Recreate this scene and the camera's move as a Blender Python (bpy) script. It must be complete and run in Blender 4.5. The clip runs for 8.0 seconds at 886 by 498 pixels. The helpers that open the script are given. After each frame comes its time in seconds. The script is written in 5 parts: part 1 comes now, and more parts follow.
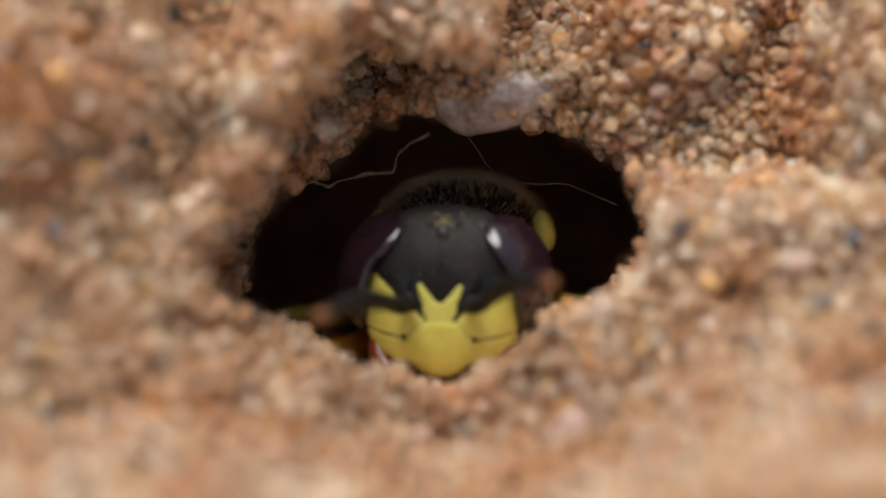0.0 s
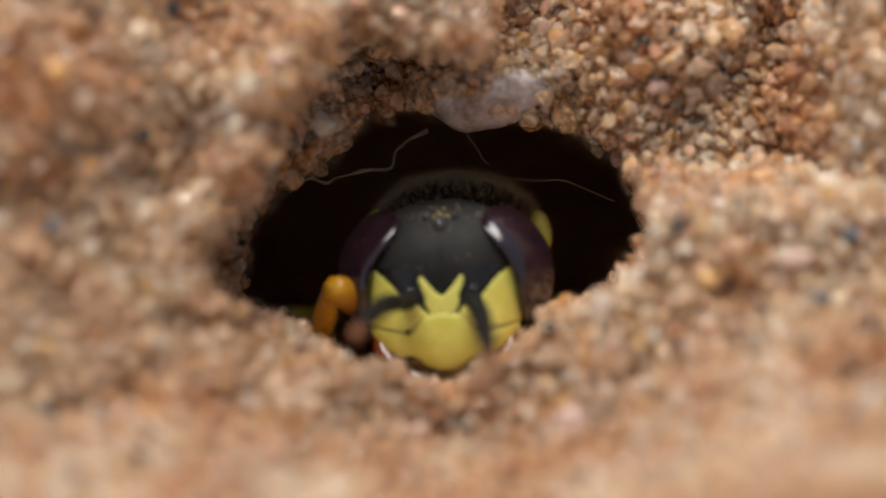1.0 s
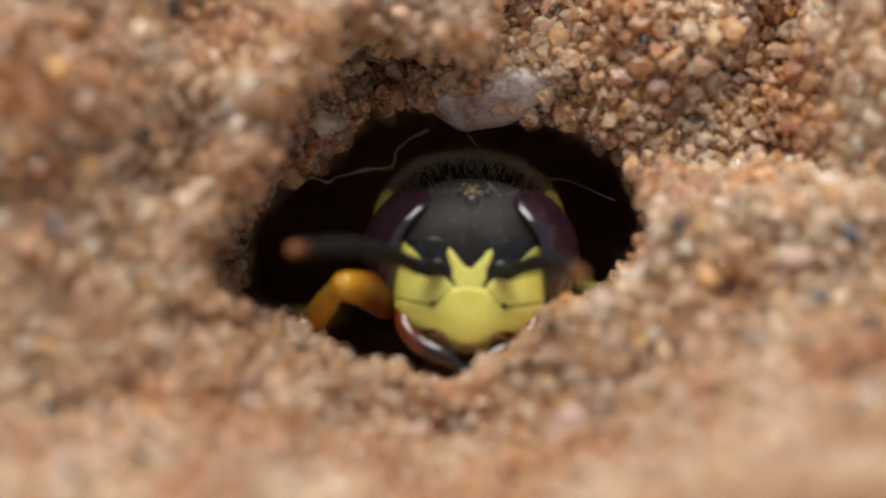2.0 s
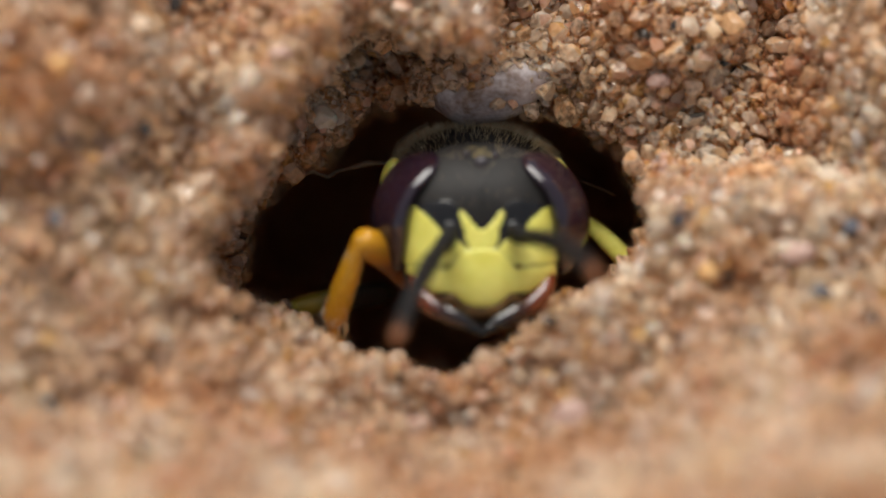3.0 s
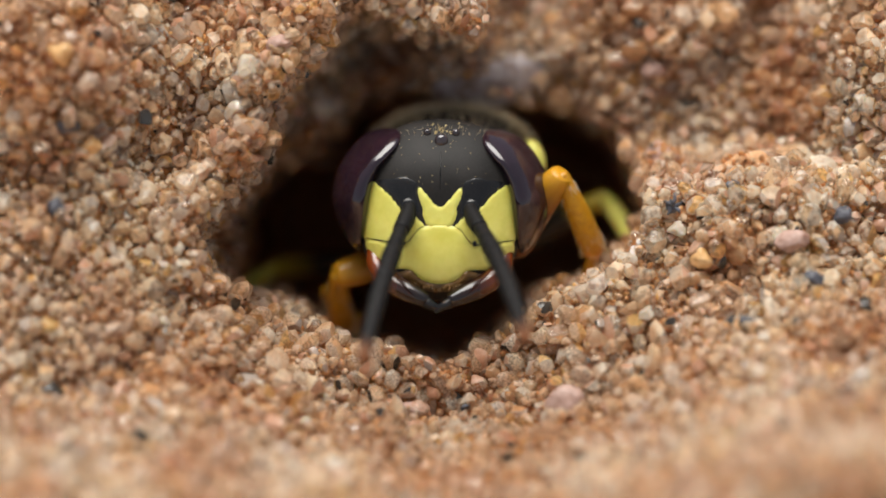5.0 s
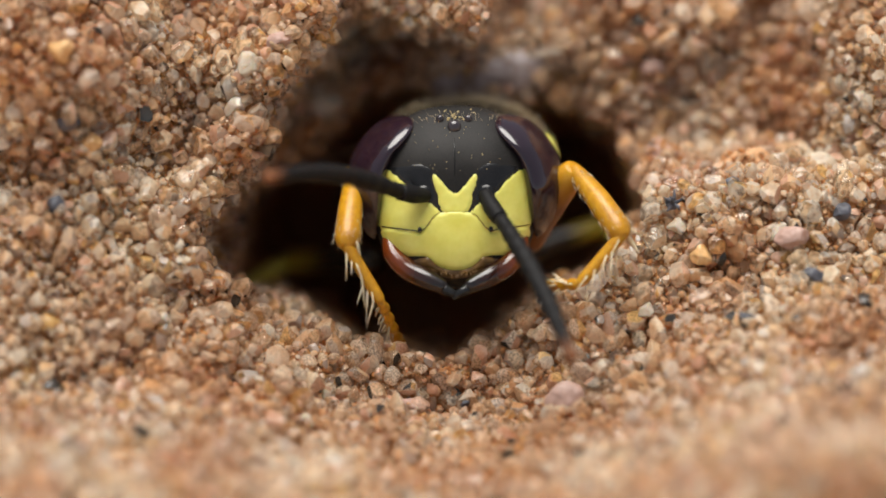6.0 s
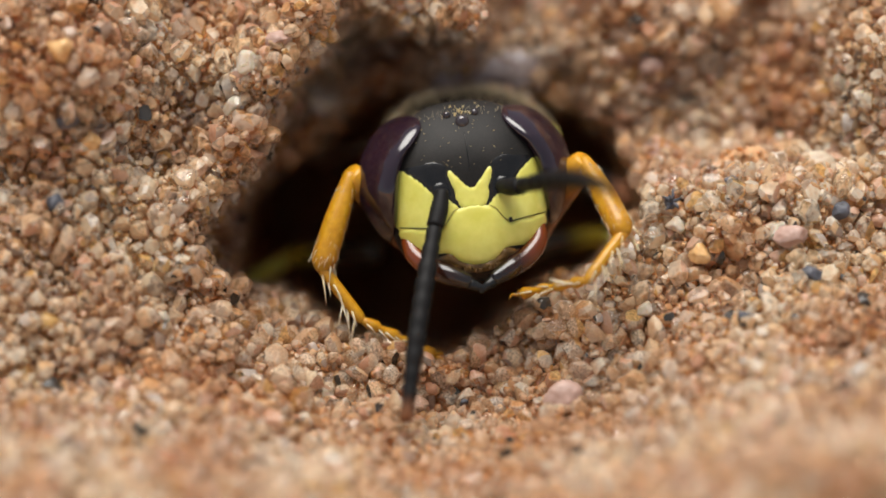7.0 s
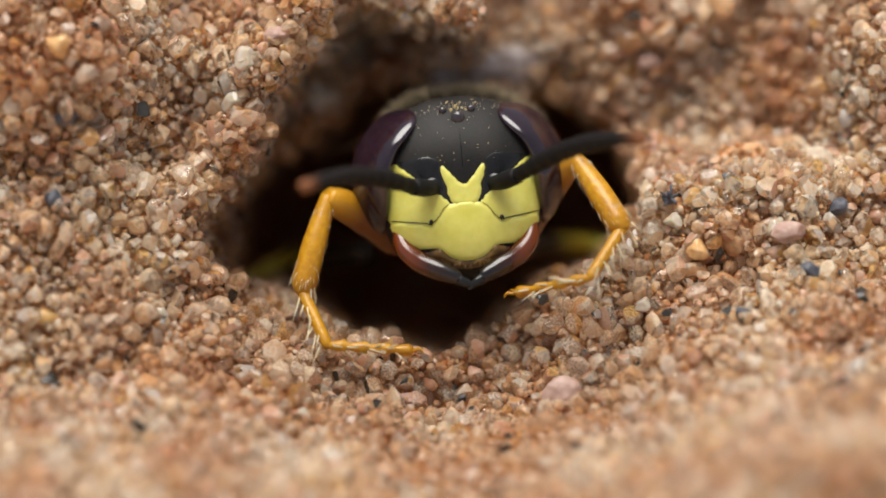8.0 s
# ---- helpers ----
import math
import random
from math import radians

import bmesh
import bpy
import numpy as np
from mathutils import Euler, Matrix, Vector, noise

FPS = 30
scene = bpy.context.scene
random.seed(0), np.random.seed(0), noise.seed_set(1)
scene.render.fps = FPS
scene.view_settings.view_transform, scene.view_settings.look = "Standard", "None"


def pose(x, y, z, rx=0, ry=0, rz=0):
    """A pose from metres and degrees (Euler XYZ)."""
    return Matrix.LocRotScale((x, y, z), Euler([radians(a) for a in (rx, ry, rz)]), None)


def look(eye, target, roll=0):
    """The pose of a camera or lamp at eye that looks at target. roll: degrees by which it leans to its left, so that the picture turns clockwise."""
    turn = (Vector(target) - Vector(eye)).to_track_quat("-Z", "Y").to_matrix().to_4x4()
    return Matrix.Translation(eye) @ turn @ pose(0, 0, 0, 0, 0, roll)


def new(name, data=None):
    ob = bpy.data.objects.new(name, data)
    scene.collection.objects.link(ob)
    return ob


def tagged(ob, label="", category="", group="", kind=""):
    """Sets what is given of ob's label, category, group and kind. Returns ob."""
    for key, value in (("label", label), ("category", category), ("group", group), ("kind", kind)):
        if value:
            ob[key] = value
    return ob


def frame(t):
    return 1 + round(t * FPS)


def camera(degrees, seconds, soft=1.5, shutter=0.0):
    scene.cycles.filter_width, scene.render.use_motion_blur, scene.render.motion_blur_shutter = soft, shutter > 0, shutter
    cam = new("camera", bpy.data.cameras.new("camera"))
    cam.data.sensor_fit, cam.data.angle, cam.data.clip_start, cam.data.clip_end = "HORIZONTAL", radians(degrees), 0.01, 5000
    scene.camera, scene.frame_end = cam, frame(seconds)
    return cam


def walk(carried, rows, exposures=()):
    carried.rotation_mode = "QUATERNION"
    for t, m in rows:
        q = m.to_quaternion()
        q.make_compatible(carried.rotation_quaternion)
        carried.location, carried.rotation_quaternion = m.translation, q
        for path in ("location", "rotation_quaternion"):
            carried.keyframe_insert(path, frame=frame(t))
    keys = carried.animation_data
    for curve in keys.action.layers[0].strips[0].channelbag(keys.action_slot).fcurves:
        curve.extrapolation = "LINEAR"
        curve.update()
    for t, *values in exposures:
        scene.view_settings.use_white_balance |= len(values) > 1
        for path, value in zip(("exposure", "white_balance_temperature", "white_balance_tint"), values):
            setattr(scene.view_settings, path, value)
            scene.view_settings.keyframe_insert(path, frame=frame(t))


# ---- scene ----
import itertools

MM = 0.001
TILT = radians(35)
# the burrow's axes: across, up the view, towards the viewer; their turn into the world
AXES = Matrix(((1, 0, 0), (0, math.sin(TILT), -math.cos(TILT)), (0, math.cos(TILT), math.sin(TILT)))).to_4x4()


def place(u, v, w):
    """A point in the burrow's axes, in millimetres, as a point of the world."""
    return AXES @ (Vector((u, v, w)) * MM)


# ---- camera ----
cam = camera(3.333, 8.0, soft=1.8, shutter=0.4)
cam.data.dof.use_dof = True
cam.data.dof.focus_distance = 0.300
cam.data.dof.aperture_fstop = 33
walk(cam, [
    (0, look(place(0, 0.000, 295.300), place(-0.097, 0.533, -4.700))),
    (0.5, look(place(0, 0.000, 295.467), place(-0.091, 0.498, -4.533))),
    (1, look(place(0, 0.000, 295.633), place(-0.058, 0.462, -4.366))),
    (1.5, look(place(0, 0.000, 295.800), place(-0.071, 0.466, -4.200))),
    (3, look(place(0, 0.000, 296.400), place(-0.076, 0.330, -3.600))),
    (3.5, look(place(0, 0.000, 296.800), place(-0.016, 0.272, -3.200))),
    (4, look(place(0, 0.000, 297.800), place(-0.025, 0.171, -2.200))),
    (4.5, look(place(0, 0.000, 299.000), place(-0.008, 0.113, -1.000))),
    (6, look(place(0, 0.000, 300.100), place(-0.008, 0.002, 0.100))),
    (6.5, look(place(0, 0.000, 300.163), place(0.002, -0.004, 0.163))),
    (7, look(place(0, 0.000, 300.225), place(0.015, -0.022, 0.225))),
    (7.5, look(place(0, 0.000, 300.288), place(0.058, -0.082, 0.288))),
    (8, look(place(0, 0.000, 300.350), place(0.053, -0.103, 0.350))),
])


# ---- light ----
world = bpy.data.worlds.new("sky")
scene.world = world
world.use_nodes = True
sky = world.node_tree.nodes.new("ShaderNodeTexSky")
sky.sky_type, sky.sun_disc = "NISHITA", False
sky.sun_elevation, sky.sun_rotation = radians(78), radians(-29)
haze = world.node_tree.nodes.new("ShaderNodeHueSaturation")
haze.inputs["Saturation"].default_value = 0.35
world.node_tree.links.new(sky.outputs[0], haze.inputs["Color"])
world.node_tree.links.new(haze.outputs[0], world.node_tree.nodes["Background"].inputs[0])
world.node_tree.nodes["Background"].inputs[1].default_value = 0.1
sun = new("sun", bpy.data.lights.new("sun", "SUN"))
sun.data.energy, sun.data.angle, sun.data.color = 4.6, radians(48), (1.0, 0.965, 0.90)
sun.matrix_world = look((-0.10, 0.18, 0.97), (0, 0, 0))
scene.view_settings.exposure = 0.0


# ---- materials ----
def material(name):
    m = bpy.data.materials.new(name)
    m.use_nodes = True
    return m, m.node_tree.nodes, m.node_tree.links, m.node_tree.nodes["Principled BSDF"]


def add(nodes, kind, **values):
    n = nodes.new(kind)
    for key, value in values.items():
        n.inputs[key.replace("_", " ")].default_value = value
    return n


def ramp(nodes, stops, mode="LINEAR"):
    n = nodes.new("ShaderNodeValToRGB")
    n.color_ramp.interpolation = mode
    while len(n.color_ramp.elements) < len(stops):
        n.color_ramp.elements.new(0.5)
    for e, (at, c) in zip(n.color_ramp.elements, stops):
        e.position, e.color = at, (*c, 1)
    return n


def coords(nodes, links, scale):
    tc, mp = nodes.new("ShaderNodeTexCoord"), nodes.new("ShaderNodeMapping")
    mp.inputs["Scale"].default_value = (scale,) * 3
    links.new(tc.outputs["Object"], mp.inputs["Vector"])
    return mp.outputs["Vector"]


def bumped(nodes, links, shader, height, strength, distance):
    b = add(nodes, "ShaderNodeBump", Strength=strength, Distance=distance)
    links.new(height, b.inputs["Height"])
    links.new(b.outputs[0], shader.inputs["Normal"])


def surface(name, dark, light, rough, fine, coarse, strength=0.3, depth=0.02, metal=0.0, spec=0.5, sub=0.0, coat=0.0):
    """A stained, grained surface: colours by a coarse and a fine noise, relief by the fine one. fine, coarse: per metre."""
    m, nodes, links, s = material(name)
    a = add(nodes, "ShaderNodeTexNoise", Scale=1.0, Detail=5.0)
    b = add(nodes, "ShaderNodeTexNoise", Scale=1.0, Detail=3.0)
    links.new(coords(nodes, links, fine), a.inputs["Vector"])
    links.new(coords(nodes, links, coarse), b.inputs["Vector"])
    mix = nodes.new("ShaderNodeMath")
    mix.operation = "MULTIPLY_ADD"
    mix.inputs[1].default_value = 0.4
    half = nodes.new("ShaderNodeMath")
    half.operation, half.inputs[1].default_value = "MULTIPLY", 0.6
    links.new(b.outputs[0], half.inputs[0])
    links.new(a.outputs[0], mix.inputs[0])
    links.new(half.outputs[0], mix.inputs[2])
    r = ramp(nodes, [(0.35, dark), (0.65, light)])
    links.new(mix.outputs[0], r.inputs[0])
    links.new(r.outputs[0], s.inputs["Base Color"])
    s.inputs["Roughness"].default_value, s.inputs["Metallic"].default_value = rough, metal
    s.inputs["Specular IOR Level"].default_value, s.inputs["Coat Weight"].default_value = spec, coat
    s.inputs["Coat Roughness"].default_value = 0.12
    if sub:
        s.inputs["Subsurface Weight"].default_value, s.inputs["Subsurface Scale"].default_value = sub, 0.00025
        s.inputs["Subsurface Radius"].default_value = (1.0, 0.6, 0.3)
    bumped(nodes, links, s, a.outputs[0], strength, depth * MM)
    return m


def grain_material(name, tones, clarity):
    """Quartz sand: each grain has its own colour and clearness."""
    m, nodes, links, s = material(name)
    info, geo, plus, fract = (nodes.new("ShaderNode" + k) for k in ("ObjectInfo", "NewGeometry", "Math", "Math"))
    fract.operation = "FRACT"
    links.new(info.outputs["Random"], plus.inputs[0])
    links.new(geo.outputs["Random Per Island"], plus.inputs[1])
    links.new(plus.outputs[0], fract.inputs[0])
    tone = ramp(nodes, tones, "CONSTANT")
    links.new(fract.outputs[0], tone.inputs[0])
    a = add(nodes, "ShaderNodeTexNoise", Scale=1.0, Detail=4.0)
    links.new(coords(nodes, links, 9000), a.inputs["Vector"])
    stain = ramp(nodes, [(0.34, (0.86, 0.70, 0.56)), (0.52, (1.0, 0.98, 0.95))])
    links.new(a.outputs[0], stain.inputs[0])
    mix = nodes.new("ShaderNodeMix")
    mix.data_type, mix.blend_type = "RGBA", "MULTIPLY"
    mix.inputs["Factor"].default_value = 1
    links.new(tone.outputs[0], mix.inputs["A"])
    links.new(stain.outputs[0], mix.inputs["B"])
    damp = add(nodes, "ShaderNodeTexNoise", Scale=1.0, Detail=3.0)
    links.new(coords(nodes, links, 420), damp.inputs["Vector"])
    shade = ramp(nodes, [(0.36, (0.83, 0.61, 0.46)), (0.60, (1.0, 0.972, 0.925))])
    links.new(damp.outputs[0], shade.inputs[0])
    blot = nodes.new("ShaderNodeMix")
    blot.data_type, blot.blend_type = "RGBA", "MULTIPLY"
    blot.inputs["Factor"].default_value = 1
    links.new(mix.outputs["Result"], blot.inputs["A"])
    links.new(shade.outputs[0], blot.inputs["B"])
    links.new(blot.outputs["Result"], s.inputs["Base Color"])
    rough = nodes.new("ShaderNodeMapRange")
    rough.inputs["To Min"].default_value, rough.inputs["To Max"].default_value = 0.06, 0.3
    links.new(a.outputs[0], rough.inputs["Value"])
    links.new(rough.outputs[0], s.inputs["Roughness"])
    # light passes through the grain
    clear = ramp(nodes, [(a, (0.72 * c,) * 3) for a, c in clarity], "CONSTANT")
    links.new(fract.outputs[0], clear.inputs[0])
    thin, both = nodes.new("ShaderNodeBsdfTranslucent"), nodes.new("ShaderNodeMixShader")
    deep = add(nodes, "ShaderNodeGamma", Gamma=0.48)
    links.new(blot.outputs["Result"], deep.inputs["Color"])
    links.new(deep.outputs[0], thin.inputs["Color"])
    links.new(clear.outputs[0], both.inputs[0])
    links.new(s.outputs[0], both.inputs[1])
    links.new(thin.outputs[0], both.inputs[2])
    # and part of it is refracted, as in worn glass
    core, glass = nodes.new("ShaderNodeMixShader"), add(nodes, "ShaderNodeBsdfGlass", Roughness=0.1, IOR=1.5)
    pale, share = add(nodes, "ShaderNodeGamma", Gamma=0.22), nodes.new("ShaderNodeMath")
    share.operation = "MULTIPLY"
    again, second = nodes.new("ShaderNodeMath"), nodes.new("ShaderNodeMath")
    again.operation, again.inputs[1].default_value, second.operation = "MULTIPLY", 17.3, "FRACT"
    kind = ramp(nodes, [(0.0, (1.25,) * 3), (0.3, (0.75,) * 3), (0.65, (0.3,) * 3)], "CONSTANT")
    links.new(fract.outputs[0], again.inputs[0])
    links.new(again.outputs[0], second.inputs[0])
    links.new(second.outputs[0], kind.inputs[0])
    cloud, frost, veil = add(nodes, "ShaderNodeTexNoise", Scale=1.0, Detail=3.0), nodes.new("ShaderNodeMapRange"), nodes.new("ShaderNodeMath")
    links.new(coords(nodes, links, 6500), cloud.inputs["Vector"])
    for key, value in (("From Min", 0.4), ("From Max", 0.6), ("To Min", 0.25), ("To Max", 1.5)):
        frost.inputs[key].default_value = value
    links.new(cloud.outputs[0], frost.inputs["Value"])
    veil.operation = "MULTIPLY"
    links.new(frost.outputs[0], veil.inputs[0])
    links.new(kind.outputs[0], veil.inputs[1])
    links.new(veil.outputs[0], share.inputs[1])
    links.new(blot.outputs["Result"], pale.inputs["Color"])
    links.new(pale.outputs[0], glass.inputs["Color"])
    links.new(clear.outputs[0], share.inputs[0])
    links.new(share.outputs[0], core.inputs[0])
    links.new(both.outputs[0], core.inputs[1])
    links.new(glass.outputs[0], core.inputs[2])
    links.new(core.outputs[0], nodes["Material Output"].inputs["Surface"])
    b = add(nodes, "ShaderNodeTexNoise", Scale=1.0, Detail=4.0)
    links.new(coords(nodes, links, 14000), b.inputs["Vector"])
    bumped(nodes, links, s, b.outputs[0], 0.5, 0.02 * MM)
    links.new(s.inputs["Normal"].links[0].from_socket, glass.inputs["Normal"])
    return m


def mandible_material():
    """Glossy horn: rust at the root, nearly black towards the tip."""
    m, nodes, links, s = material("mandible_horn")
    tc, cut, mag = nodes.new("ShaderNodeTexCoord"), nodes.new("ShaderNodeSeparateXYZ"), nodes.new("ShaderNodeMath")
    mag.operation = "ABSOLUTE"
    links.new(tc.outputs["Object"], cut.inputs[0])
    links.new(cut.outputs[0], mag.inputs[0])
    scale = nodes.new("ShaderNodeMath")
    scale.operation, scale.inputs[1].default_value = "MULTIPLY", 700.0
    links.new(mag.outputs[0], scale.inputs[0])
    r = ramp(nodes, [(0.25, (0.010, 0.006, 0.005)), (0.55, (0.035, 0.010, 0.005)), (0.8, (0.17, 0.034, 0.006))])
    links.new(scale.outputs[0], r.inputs[0])
    links.new(r.outputs[0], s.inputs["Base Color"])
    s.inputs["Roughness"].default_value, s.inputs["Coat Weight"].default_value = 0.2, 0.5
    s.inputs["Coat Roughness"].default_value = 0.08
    return m


# the larger grains are cream and honey quartz, a few grey or nearly black; the fine ones between them are stained orange
SAND = grain_material("quartz_sand", [(0.0, (0.93, 0.80, 0.62)), (0.16, (0.97, 0.92, 0.81)), (0.3, (0.90, 0.69, 0.46)), (0.42, (0.98, 0.96, 0.88)),
                                      (0.56, (0.94, 0.81, 0.62)), (0.68, (0.88, 0.62, 0.37)), (0.74, (0.98, 0.97, 0.93)), (0.87, (0.92, 0.64, 0.27)),
                                      (0.91, (0.68, 0.47, 0.37)), (0.965, (0.42, 0.38, 0.36)), (0.988, (0.05, 0.05, 0.05))],
                      [(0.0, 0.72), (0.16, 0.8), (0.3, 0.65), (0.42, 0.85), (0.56, 0.72), (0.68, 0.65), (0.74, 0.85), (0.87, 0.75), (0.91, 0.3), (0.965, 0.0)])
FINES = grain_material("stained_fine_sand", [(0.0, (0.86, 0.56, 0.29)), (0.2, (0.80, 0.46, 0.20)), (0.42, (0.90, 0.65, 0.41)), (0.62, (0.84, 0.50, 0.25)),
                                             (0.8, (0.93, 0.81, 0.61)), (0.93, (0.62, 0.37, 0.21)), (0.985, (0.10, 0.10, 0.11))], [(0.0, 0.5), (0.8, 0.6), (0.93, 0.1)])
EARTH = surface("packed_sand", (0.56, 0.30, 0.14), (0.80, 0.50, 0.28), 0.8, 5200, 900, 0.8, 0.12)
PEBBLE = surface("grey_pebble", (0.20, 0.12, 0.08), (0.66, 0.60, 0.60), 0.4, 9000, 1700, 0.6, 0.03)
QUARTZ = surface("clear_quartz", (0.72, 0.58, 0.42), (0.93, 0.86, 0.74), 0.1, 8000, 2500, 0.3, 0.02, sub=0.2)
QUARTZ.node_tree.nodes["Principled BSDF"].inputs["Transmission Weight"].default_value = 0.35
HONEY = surface("honey_quartz", (0.62, 0.34, 0.12), (0.80, 0.52, 0.26), 0.18, 8000, 2500, 0.3, 0.02)
RUDDY = surface("ruddy_pebble", (0.36, 0.21, 0.16), (0.62, 0.43, 0.36), 0.5, 6500, 1400, 0.5, 0.03)
SLATE = surface("dark_pebble", (0.035, 0.035, 0.042), (0.15, 0.15, 0.18), 0.5, 6000, 1500, 0.5, 0.03)
FIBRE = surface("root_fibre", (0.12, 0.08, 0.045), (0.30, 0.23, 0.15), 0.7, 9000, 1500)
BLACK = surface("black_shell", (0.010, 0.009, 0.008), (0.024, 0.021, 0.019), 0.54, 30000, 1500, 0.45, 0.01, spec=0.22)
GLOSS = surface("glossy_black", (0.006, 0.006, 0.006), (0.014, 0.013, 0.013), 0.22, 12000, 1500, 0.1, 0.01)
YELLOW = surface("yellow_shell", (0.66, 0.61, 0.10), (0.80, 0.76, 0.20), 0.34, 5000, 900, 0.08, 0.01, sub=0.12)
AMBER = surface("amber_shell", (0.42, 0.18, 0.008), (0.68, 0.35, 0.013), 0.33, 9000, 900, 0.6, 0.02, sub=0.1)
CLEAR = surface("pale_spine", (0.55, 0.40, 0.22), (0.80, 0.68, 0.48), 0.3, 9000, 2000, sub=0.3)
EYE = surface("compound_eye", (0.011, 0.005, 0.010), (0.024, 0.010, 0.018), 0.14, 24000, 900, 0.03, 0.003, spec=0.85)
POLLEN = surface("pollen", (0.42, 0.30, 0.12), (0.72, 0.58, 0.30), 0.7, 9000, 2000)
HAIR = surface("pale_hair", (0.44, 0.33, 0.18), (0.76, 0.62, 0.40), 0.45, 9000, 2000)
RUST = mandible_material()


# ---- building ----
def part(name, bm, mat, parent=None, label="", smooth=True):
    """Links a bmesh, drawn in millimetres, as one mesh object under a thing."""
    bmesh.ops.scale(bm, vec=(MM,) * 3, verts=bm.verts)
    me = bpy.data.meshes.new(name)
    bm.to_mesh(me)
    bm.free()
    me.polygons.foreach_set("use_smooth", [smooth] * len(me.polygons))
    me.materials.append(mat)
    ob = new(name, me)
    ob.parent = parent
    return tagged(ob, label)


def ball(rx, ry, rz, at=(0, 0, 0), n=32, turn=(0, 0, 0), power=2.0, bm=None):
    """A rounded body: an ellipsoid, boxier with a greater power."""
    bm = bm or bmesh.new()
    vs = bmesh.ops.create_uvsphere(bm, u_segments=n, v_segments=n // 2 + 2, radius=1)["verts"]
    e = Euler([radians(a) for a in turn]).to_matrix()
    for v in vs:
        c = v.co
        s = (abs(c.x) ** power + abs(c.y) ** power + abs(c.z) ** power) ** (-1 / power)
        v.co = e @ Vector((c.x * s * rx, c.y * s * ry, c.z * s * rz)) + Vector(at)
    return bm


def tube(points, radii, n=12, bm=None, steps=4):
    """A smooth tapering tube through points."""
    bm = bm or bmesh.new()
    ps, rs = [Vector(p) for p in points], list(radii)
    line = []
    for i in range(len(ps) - 1):
        a, b, c, d = ps[max(i - 1, 0)], ps[i], ps[i + 1], ps[min(i + 2, len(ps) - 1)]
        for k in range(steps + (i == len(ps) - 2)):
            t = k / steps
            q = 0.5 * (2 * b + (c - a) * t + (2 * a - 5 * b + 4 * c - d) * t * t + (3 * b - a - 3 * c + d) * t ** 3)
            line.append((q, rs[i] + (rs[i + 1] - rs[i]) * t))
    side = (line[1][0] - line[0][0]).orthogonal().normalized()
    rings = []
    for i, (q, r) in enumerate(line):
        way = (line[min(i + 1, len(line) - 1)][0] - line[max(i - 1, 0)][0]).normalized()
        side = (side - way * side.dot(way)).normalized()
        up = way.cross(side)
        rings.append([bm.verts.new(q + (side * math.cos(a) + up * math.sin(a)) * r) for a in (2 * math.pi * j / n for j in range(n))])
    for a, b in zip(rings, rings[1:]):
        for j in range(n):
            bm.faces.new((a[j], a[(j + 1) % n], b[(j + 1) % n], b[j]))
    bm.faces.new(rings[0][::-1])
    bm.faces.new(rings[-1])
    return bm


# ---- the sandy bank with the burrow ----
def step(a, b, x):
    t = np.clip((x - a) / (b - a), 0, 1)
    return t * t * (3 - 2 * t)


def soft(x, k):
    return k * np.logaddexp(0, x / k)


WAVES = [(random.uniform(0, 6.28), random.uniform(0, 6.28), random.uniform(0, 6.28)) for _ in range(28)]


def ripple(u, v, scale, first, count):
    """Uneven lumps: waves in many directions."""
    out = 0 * u
    for i in range(first, first + count):
        a, p, q = WAVES[i]
        out = out + np.sin((u * math.cos(a) + v * math.sin(a)) / scale * (0.7 + 0.6 * q / 6.28) + p)
    return out / math.sqrt(count)


# the rim of the burrow's mouth, round its middle: across and up, in millimetres
MIDDLE = (-0.3, 0.4)
RIM = ((-4.2, 0.0), (-4.0, 1.2), (-3.3, 1.75), (-2.6, 2.25), (-2.05, 2.7), (-1.7, 3.12), (-0.95, 3.35), (0.6, 3.25), (2.4, 2.95), (3.15, 2.6), (3.9, 1.8), (4.1, 1.1), (3.9, 0.35),
       (3.5, -0.25), (2.9, -0.62), (2.1, -0.86), (1.55, -1.32), (1.02, -1.8), (0.65, -2.12), (-0.5, -2.22), (-1.0, -2.0), (-1.7, -1.92), (-2.5, -1.45), (-3.1, -1.0), (-3.6, -0.85), (-4.2, -0.68))
RIM_AT = sorted((math.atan2(v - MIDDLE[1], u - MIDDLE[0]), math.hypot(u - MIDDLE[0], v - MIDDLE[1])) for u, v in RIM)


def mouth(u, v):
    """How far inside the burrow's mouth a point lies: 0 on the rim, 1 in the middle."""
    x, y = u - MIDDLE[0], v - MIDDLE[1]
    a = np.arctan2(y, x)
    reach = np.interp(a, [k for k, _ in RIM_AT], [r for _, r in RIM_AT], period=2 * math.pi)
    wob = 1.03 + 0.012 * np.sin(9 * a + 2.2) + 0.012 * np.sin(17 * a) + 0.010 * np.sin(29 * a + 1) + 0.008 * np.sin(43 * a)
    return 1 - np.hypot(x, y) / (reach * wob)


# where the near lip of the mouth begins to fall towards the viewer: across, up
LIP = ((-7.0, -0.5), (-4.4, -0.7), (-3.1, -1.1), (-1.7, -1.8), (0.0, -2.2), (1.0, -1.95), (2.0, -1.3), (3.0, -1.0), (6.0, -1.0))
# where the ridge at one side of the hollow runs: up, across
RIDGE = ((-0.9, -4.2), (-0.6, -4.65), (-0.2, -4.82), (0.46, -4.7), (1.35, -4.3), (1.9, -3.9), (2.7, -3.5), (3.35, -3.25), (4.1, -2.7), (4.9, -2.2), (6.5, -1.2))


FLAT = 1 / math.tan(TILT)


